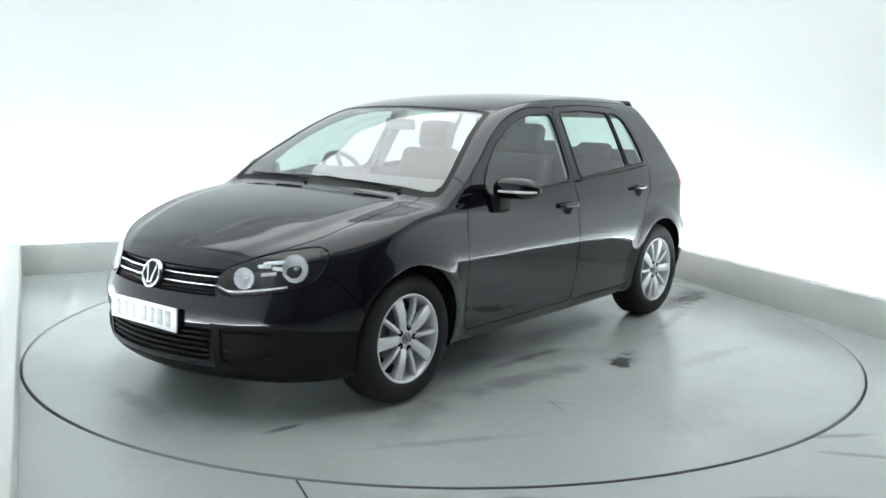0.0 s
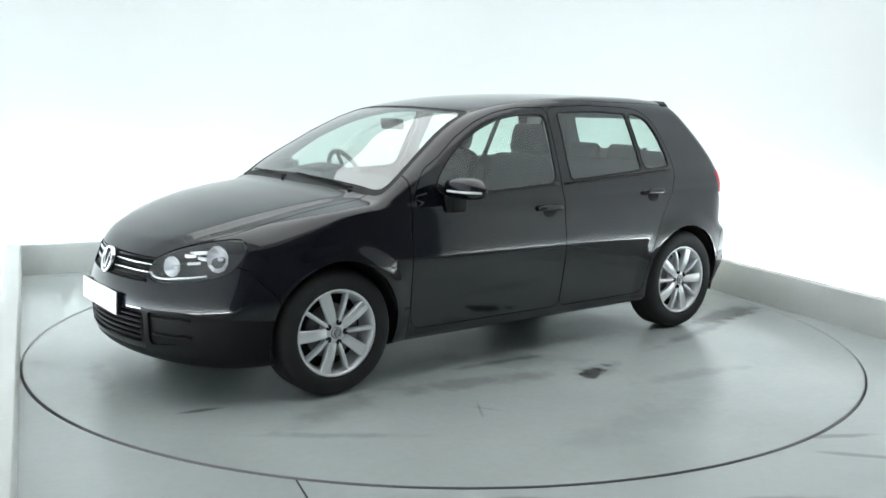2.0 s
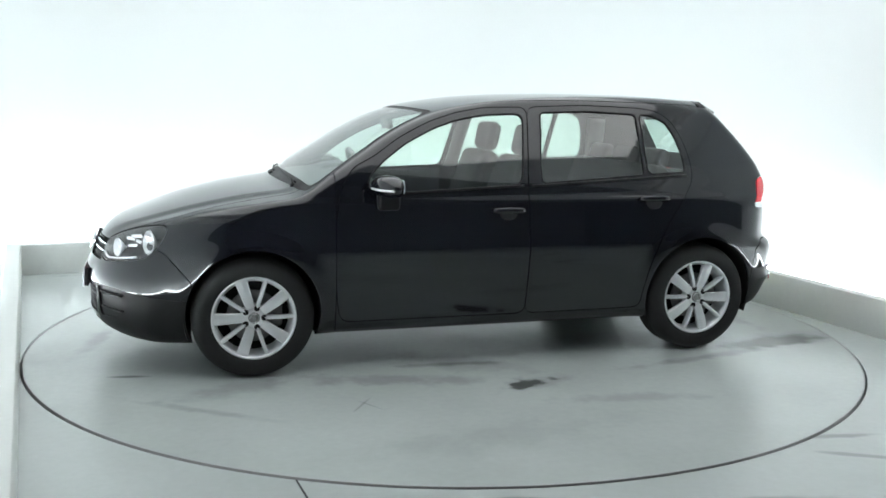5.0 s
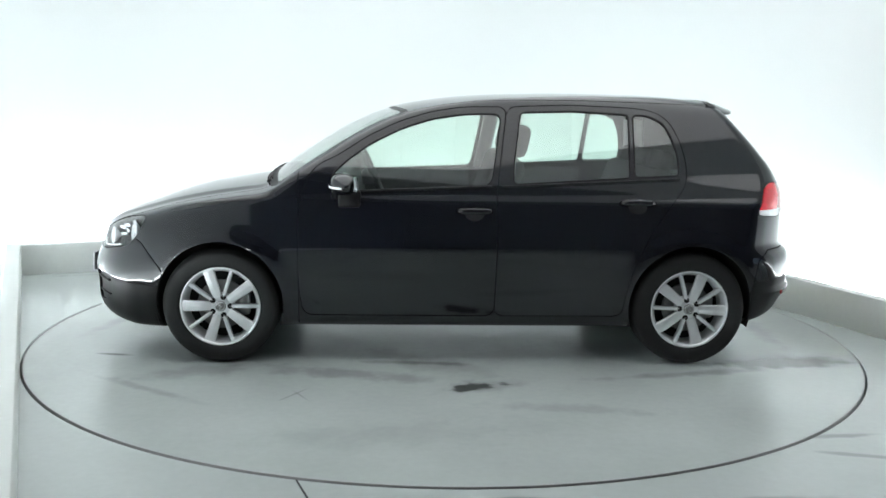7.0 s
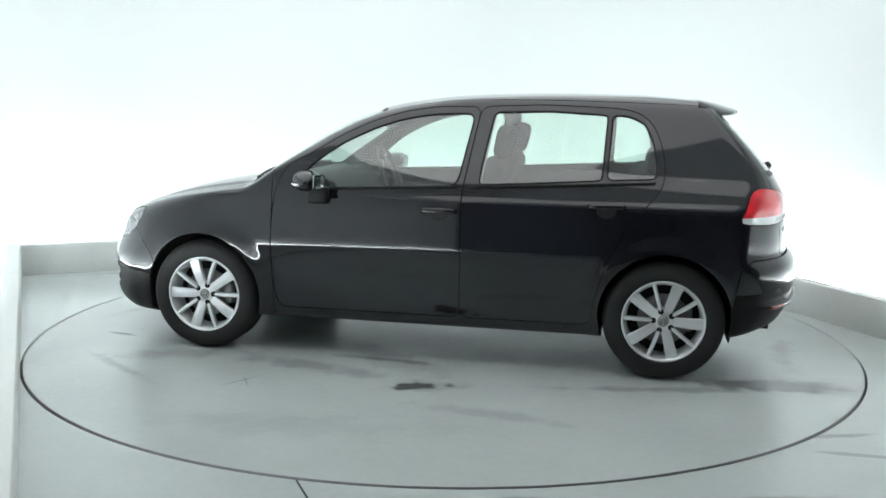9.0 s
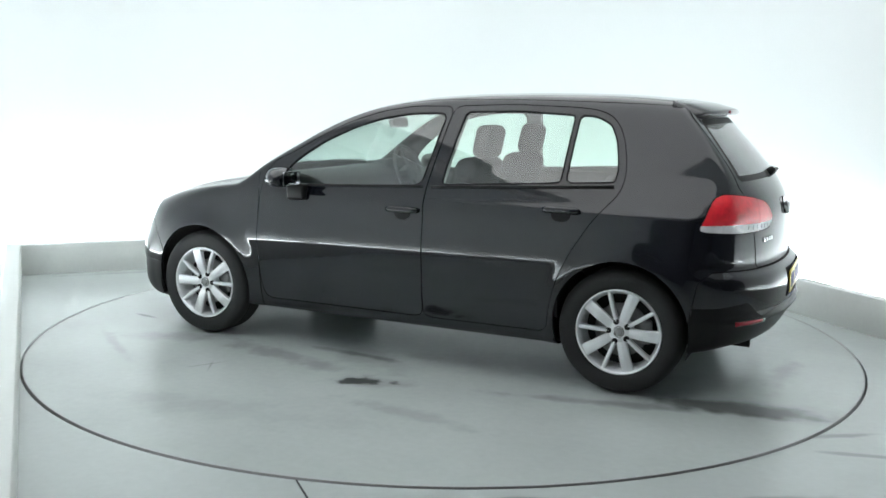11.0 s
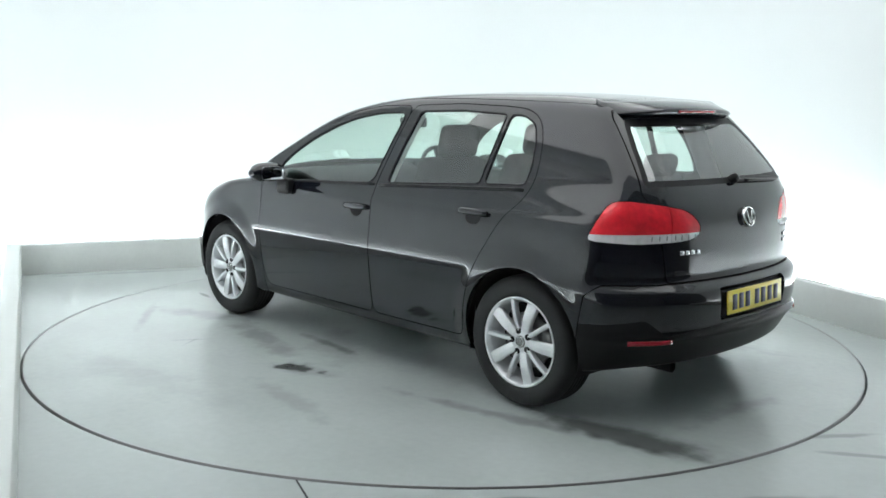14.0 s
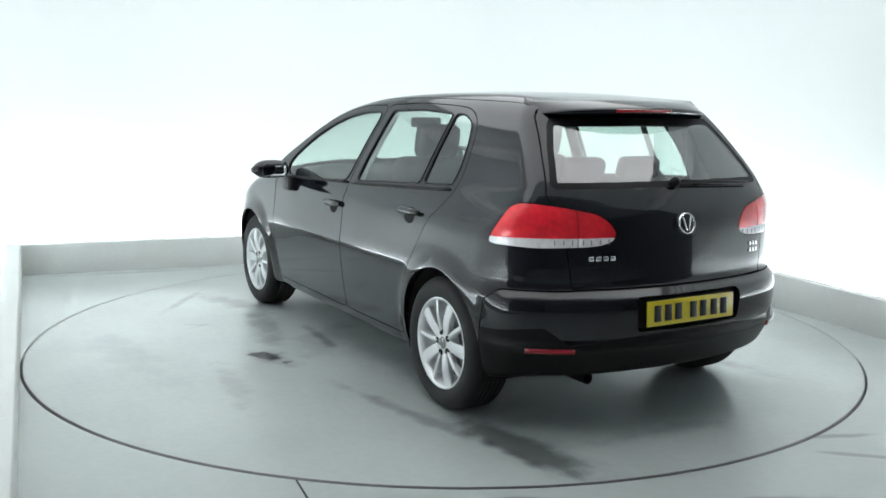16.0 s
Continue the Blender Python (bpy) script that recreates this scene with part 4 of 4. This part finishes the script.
for y0, y1 in ((0.02, 0.58), (-0.62, -0.06)):
    base = screen_point(1.100 - 0.14 * y1 * y1, y1, 0.002)
    ob = part("front_wiper", placed(lathe("front_wiper", [(0.001, 0.008), (0.010, 0.006), (0.014, 0.0), (0.014, -0.02)], 20, "z"), Matrix.Translation(base)), TRIM, car, "black windscreen wiper")
    pts = []
    for k in range(15):
        y = y1 + (y0 - y1) * k / 14
        pts.append(screen_point(1.082 - 0.030 * (k / 14) - 0.14 * y * y, y, 0.005))
    part("wiper_blade", tube("wiper_blade", pts, 0.0045, 6), TRIM, ob)
    part("wiper_arm", tube("wiper_arm", [base + Vector((0, 0, 0.004))] + [q + Vector((0.003, 0, 0.006)) for q in pts[2:9]], 0.0035, 6), TRIM, ob)
for q in (0.445,):
    part("exhaust_pipe", lathe("exhaust_pipe", [(0.024, -1.885), (0.026, -1.885), (0.026, -1.70), (0.024, -1.70)], 24, "x"), LINER, car, "dark exhaust tip").location = (0.015, q + 0.02 * (q > 0.45), 0.246)


# ---- mirrors and handles ----
MIRROR = material("mirror_silver", (0.42, 0.44, 0.46), 0.03, metal=1.0, grain=0.02, scale=60)


def mirror(side):
    rings = []
    for k in range(13):
        a = k / 12
        y = 0.868 + 0.252 * a
        w = (1 - (2 * abs(a - 0.46)) ** 3.2) ** 0.5 if 0 < a < 1 else 0.12
        w = max(w, 0.25)
        hx, hz = 0.075 * w, 0.056 * w
        cx, cz = 0.630 - 0.035 * a, 0.998 + 0.006 * math.sin(math.pi * a)
        ring = []
        for j in range(24):
            t = 2 * math.pi * j / 24
            c, s = math.cos(t), math.sin(t)
            ex = abs(c) ** 0.75 * (1 if c > 0 else -1)
            ez = abs(s) ** 0.8 * (1 if s > 0 else -1)
            ring.append((cx + hx * (ex if ex > 0 else ex * 0.75), y * side, cz + hz * ez))
        rings.append(ring)
    if side < 0:
        rings = rings[::-1]
    ob = part("door_mirror", rings_mesh("door_mirror", rings, cap=True), PAINT, car, "gloss black door mirror housing")
    foot = bm_box((0.530, 0.835, 0.868), (0.650, 0.905, 0.965), 0.02, 3)
    for v in foot.verts:
        v.co.y *= side
    if side < 0:
        bmesh.ops.reverse_faces(foot, faces=foot.faces[:])
    part("mirror_foot", foot, TRIM, ob, "matt black mirror foot")
    pts = []
    for k in range(11):
        a = 0.25 + 0.72 * k / 10
        w = max((1 - (2 * abs(a - 0.46)) ** 3.2) ** 0.5, 0.25) if a < 0.96 else 0.25
        pts.append(Vector((0.630 - 0.035 * a + 0.0745 * w, (0.868 + 0.252 * a) * side, 0.990)))
    part("indicator", tube("indicator", pts, 0.0065, 8), CLEAR_LENS, ob, "pale indicator strip")
    glassy = bm_box((-0.075, -0.003, -0.038), (0.075, 0.003, 0.038), 0.02, 3)
    glassy.transform(oriented(Vector((0.562, 0.988 * side, 1.000)), Vector((-1, 0.06 * side, 0))))
    part("mirror_glass", glassy, MIRROR, ob, "mirror glass")


def handle(x, z, side, parent):
    p, n = skin_point(x, z, side)
    m = oriented(p, n)
    # flat dark patch on the skin stands for the recess's shade
    cup = lathe("handle_cup", [(0.001, 0.0015), (0.045, 0.0015), (0.058, 0.001), (0.066, -0.004)], 32)
    for v in cup.vertices:
        v.co.z *= 0.62
        v.co.x *= 0.85
    part("handle_cup", placed(cup, m @ Matrix.Translation((0, 0, -0.006))), LINER, parent, "flat dark patch for the shaded recess behind the handle")
    rings = []
    for k in range(15):
        a = -1 + 2 * k / 14
        h = 0.017 * (1 - 0.35 * a ** 4)
        off = 0.030 - 0.022 * a ** 6
        rings.append([(a * 0.098, off + 0.009 * math.cos(t), h * math.sin(t) + 0.012) for t in [2 * math.pi * j / 12 for j in range(12)]])
    part("handle", placed(rings_mesh("handle", rings, cap=True), m), PAINT, parent, "gloss black door handle")


doors = [o for o in car.children if o.name.startswith(("front_door", "rear_door"))]
for ob in doors:
    side = 1 if sum(v.co.y for v in ob.data.vertices) > 0 else -1
    if ob.name.startswith("front_door"):
        handle(-0.083, 0.843, side, ob)
        p0 = [skin_point(0.62 - 0.80 * k / 16, 0.950 + 0.034 * k / 16, side, 0.004)[0] for k in range(17)]
    else:
        handle(-0.972, 0.893, side, ob)
        p0 = [skin_point(-0.235 - 0.98 * k / 16, 0.983 + 0.047 * k / 16, side, 0.004)[0] for k in range(17)]
    part("belt_strip", tube("belt_strip", p0, 0.008, 6), TRIM, ob, "black strip along the window sill")
for side in (1, -1):
    mirror(side)


# ---- wheels ----
def wheel(x, side, start):
    m = pose(x, 0.862 * side, 0.318, 0, 0, 0 if side > 0 else 180)
    rim = lathe("wheel", [(0.150, -0.20), (0.190, -0.19), (0.192, -0.03), (0.203, -0.016), (0.208, -0.004), (0.216, -0.002), (0.218, -0.008), (0.218, -0.20), (0.190, -0.205)], 72)
    ob = part("wheel", rim, ALLOY, car, "silver ten-spoke alloy wheel with a black tyre")
    ob.matrix_basis = m
    tread = [(0.212, -0.012), (0.222, -0.002), (0.235, 0.004), (0.262, 0.007), (0.285, 0.003), (0.300, -0.008), (0.309, -0.022), (0.315, -0.040), (0.3162, -0.06)]
    for k in range(5):
        y = -0.075 - 0.025 * k
        tread += [(0.3165, y + 0.008), (0.310, y + 0.006), (0.310, y), (0.3165, y - 0.002)]
    tread += [(0.312, -0.185), (0.300, -0.200), (0.25, -0.207), (0.212, -0.195)]
    part("tyre", lathe("tyre", tread, 96), RUBBER, ob, "black rubber tyre")
    part("brake_disc", lathe("brake_disc", [(0.05, -0.075), (0.07, -0.068), (0.135, -0.068), (0.136, -0.085), (0.05, -0.09)], 48), STEEL, ob, "steel brake disc")
    part("wheel_back", lathe("wheel_back", [(0.001, -0.12), (0.190, -0.12)], 48), LINER, ob, "dark hub behind the spokes")
    part("caliper", bm_box((-0.15, -0.11, -0.06), (-0.085, -0.06, 0.06), 0.012), STEEL, ob, "grey brake caliper")
    part("hub", lathe("hub", [(0.001, -0.020), (0.030, -0.018), (0.056, -0.021), (0.068, -0.032), (0.070, -0.07)], 48), ALLOY, ob)
    part("emblem_ring", lathe("emblem_ring", [(0.0205, -0.0125), (0.0210, -0.0085), (0.0245, -0.0085), (0.0250, -0.0130)], 32), CHROME, ob, "chrome emblem ring")
    for u in (-0.008, 0.0, 0.008):
        bar = bm_box((-0.0016, -0.0115, -0.017), (0.0016, -0.0085, 0.017), 0.0006, 1)
        bar.transform(pose(u, 0, 0, 0, 2200 * u, 0))
        part("emblem_bar", bar, CHROME, ob, "chrome emblem bar")
    part("hub_cap", lathe("hub_cap", [(0.001, -0.010), (0.012, -0.010), (0.013, -0.012), (0.024, -0.012), (0.029, -0.014), (0.030, -0.022)], 32), STEEL, ob, "round hub cap with emblem")
    for k in range(5):
        a = radians(start + 36 + 72 * k)
        bolt = lathe("wheel_bolt", [(0.001, -0.0175), (0.009, -0.017), (0.0095, -0.0185), (0.013, -0.0165), (0.0145, -0.0165), (0.0150, -0.03)], 16)
        part("wheel_bolt", placed(bolt, Matrix.Translation((0.051 * math.cos(a), 0, 0.051 * math.sin(a)))), LINER, ob, "dark bolt in its well")
    for k in range(10):
        wide = k % 2 == 0
        a = radians(start + 36 * k)
        rings = []
        for i in range(9):
            t = i / 8
            r = 0.052 + (0.206 - 0.052) * t
            w = (0.024 + 0.008 * t) if wide else (0.0100 + 0.001 * t)
            y = -0.020 + 0.012 * math.sin(math.pi * min(t * 1.1, 1.0)) * 0.6 + 0.006 * t
            d = 0.030
            ring = [(r, y, -w * 0.82), (r, y + 0.0025, 0), (r, y, w * 0.82), (r, y - 0.006, w), (r, y - d, w * 0.9), (r, y - d, -w * 0.9), (r, y - 0.006, -w)]
            rings.append([Matrix.Rotation(-a, 3, "Y") @ Vector(q) for q in ring])
        part("spoke", rings_mesh("spoke", rings, cap=True, smooth=False), ALLOY, ob)
    well = [(0.352, -0.004), (0.356, -0.02), (0.356, -0.32), (0.08, -0.33)]
    arch_liner = lathe("wheel_well", well, 64)
    wl = part("wheel_well", arch_liner, LINER, body, "dark wheel arch liner")
    wl.matrix_basis = pose(x, 0.845 * side, 0.335, 0, 0, 0 if side > 0 else 180)
    cut = bmesh.new()
    cut.from_mesh(arch_liner)
    bmesh.ops.bisect_plane(cut, geom=cut.verts[:] + cut.edges[:] + cut.faces[:], plane_co=(0, 0, -0.12), plane_no=(0, 0, -1), clear_outer=True)
    cut.to_mesh(arch_liner)
    cut.free()


for side, front, rear in ((1, 72, 110), (-1, 20, 55)):
    wheel(AXLE, side, front)
    wheel(-AXLE, side, rear)


# ---- cabin ----
def cushion(size, bevel):
    bm = bm_box((-size[0] / 2, -size[1] / 2, -size[2] / 2), (size[0] / 2, size[1] / 2, size[2] / 2), bevel, 4)
    return bm


def cabin_part(name, size, bevel, m, mat, parent, label=""):
    bm = cushion(size, bevel)
    bm.transform(m)
    return part(name, bm, mat, parent, label)


for y in (0.36, -0.36):
    seat = cabin_part("front_seat", (0.50, 0.50, 0.16), 0.05, pose(0.12, y, 0.50, 0, -8, 0), SEAT_CLOTH, car, "dark cloth front seat")
    cabin_part("seat_back", (0.14, 0.48, 0.62), 0.06, pose(-0.235, y, 0.83, 0, -20, 0), SEAT_CLOTH, seat)
    cabin_part("headrest", (0.10, 0.27, 0.19), 0.045, pose(-0.372, y, 1.215, 0, -12, 0), SEAT_CLOTH, seat)
    for dy in (-0.06, 0.06):
        part("headrest_post", tube("headrest_post", [(-0.345, y + dy, 1.09), (-0.375, y + dy, 1.18)], 0.006, 8), CHROME, seat)
bench = cabin_part("rear_seat", (0.50, 1.25, 0.18), 0.06, pose(-0.78, 0, 0.52, 0, -6, 0), SEAT_CLOTH, car, "dark cloth rear bench")
cabin_part("bench_back", (0.16, 1.22, 0.56), 0.06, pose(-1.11, 0, 0.80, 0, -18, 0), SEAT_CLOTH, bench)
for y in (0.37, 0.0, -0.37):
    cabin_part("headrest", (0.09, 0.26, 0.13), 0.04, pose(-1.225, y, 1.105, 0, -14, 0), SEAT_CLOTH, bench)
dash = cabin_part("dashboard", (0.46, 1.36, 0.26), 0.08, pose(0.80, 0, 0.875, 0, 6, 0), CABIN_PLASTIC, car, "dark plastic dashboard")
cabin_part("binnacle", (0.18, 0.34, 0.08), 0.03, pose(0.68, -0.36, 1.000, 0, 8, 0), CABIN_PLASTIC, dash)
tilt = pose(0.50, -0.36, 0.955, 0, -66, 0)
wheel_ring = []
for k in range(49):
    a = 2 * math.pi * k / 48
    wheel_ring.append(tilt @ Vector((0.182 * math.cos(a), 0.182 * math.sin(a), 0)))
steering = part("steering_wheel", tube("steering_wheel", wheel_ring[:-1], 0.015, 10, closed=True), CABIN_PLASTIC, car, "black steering wheel")
hubm = lathe("steering_hub", [(0.001, 0.02), (0.05, 0.018), (0.065, -0.01), (0.03, -0.12)], 24, "z")
part("steering_hub", placed(hubm, tilt), CABIN_PLASTIC, steering)
for a in (0, 90, 180):
    spoke = bm_box((0.05, -0.018, -0.008), (0.18, 0.018, 0.006), 0.005)
    spoke.transform(tilt @ pose(0, 0, 0, 0, 0, a + 90 - 90))
    part("steering_spoke", spoke, CABIN_PLASTIC, steering)
cabin_part("cabin_floor", (2.3, 1.40, 0.06), 0.02, pose(-0.2, 0, 0.30), LINER, body)
cabin_part("parcel_shelf", (0.44, 1.06, 0.025), 0.01, pose(-1.50, 0, 0.985, 0, 0, 0), CABIN_PLASTIC, car, "dark parcel shelf")
cabin_part("centre_console", (0.80, 0.22, 0.26), 0.04, pose(0.25, 0, 0.46), CABIN_PLASTIC, car)
mirror_in = cabin_part("inside_mirror", (0.03, 0.22, 0.065), 0.014, pose(0.405, 0, 1.300, 0, 10, 0), CABIN_PLASTIC, car, "inside rear-view mirror")


def headliner():
    rings = []
    for k in range(25):
        x = 0.30 - 1.66 * k / 24
        ring = []
        for j in range(-12, 13):
            y = 0.50 * j / 12
            ring.append((x, y, float(top_z(np.array(x), np.array(abs(y)))) - 0.035))
        rings.append(ring)
    part("headliner", rings_mesh("headliner", rings, closed=False), CABIN_PALE, body, "pale cloth headlining")


headliner()
for side in (1, -1):
    for (xa, za), (xb, zb), w in (((-0.245, 0.98), (-0.30, 1.36), 0.05), ((-1.33, 1.02), (-1.28, 1.33), 0.07)):
        rings = []
        for k in range(9):
            t = k / 8
            x, z = xa + (xb - xa) * t, za + (zb - za) * t
            y = float(side_y(np.array(x), np.array(z))) - 0.03
            rings.append([(x - w, y * side, z), (x - w * 0.8, (y - 0.02) * side, z), (x + w * 0.8, (y - 0.02) * side, z), (x + w, y * side, z)])
        part("pillar_trim", rings_mesh("pillar_trim", rings, cap=True), CABIN_PALE, body, "pale pillar trim")
    for x0, x1 in ((0.80, -0.16), (-0.25, -0.95)):
        rings = []
        for k in range(13):
            x = x0 + (x1 - x0) * k / 12
            ring = []
            for z in (0.34, 0.45, 0.60, 0.75, 0.88, 0.945 + 0.045 * (0.6 - x) / 1.6):
                y = float(side_y(np.array(x), np.array(z))) - 0.075 + 0.02 * (z > 0.9)
                ring.append((x, y * side, z))
            y = float(side_y(np.array(x), np.array(0.96))) - 0.012
            ring.append((x, y * side, 0.948 + 0.045 * (0.6 - x) / 1.6))
            rings.append(ring)
        part("door_card", rings_mesh("door_card", rings, closed=False), CABIN_PLASTIC, body, "dark door trim")


# ---- what moves: the turntable and the car on it ----
def motions():
    steps = [0.5 * k for k in range(33)]
    turns = [(t, pose(0, 0, 0, 0, 0, TURN_START + TURN_RATE * t)) for t in steps]
    walk(turntable, turns)
    walk(car, [(t, m @ pose(CAR_X, CAR_Y, 0.002)) for t, m in turns])


motions()
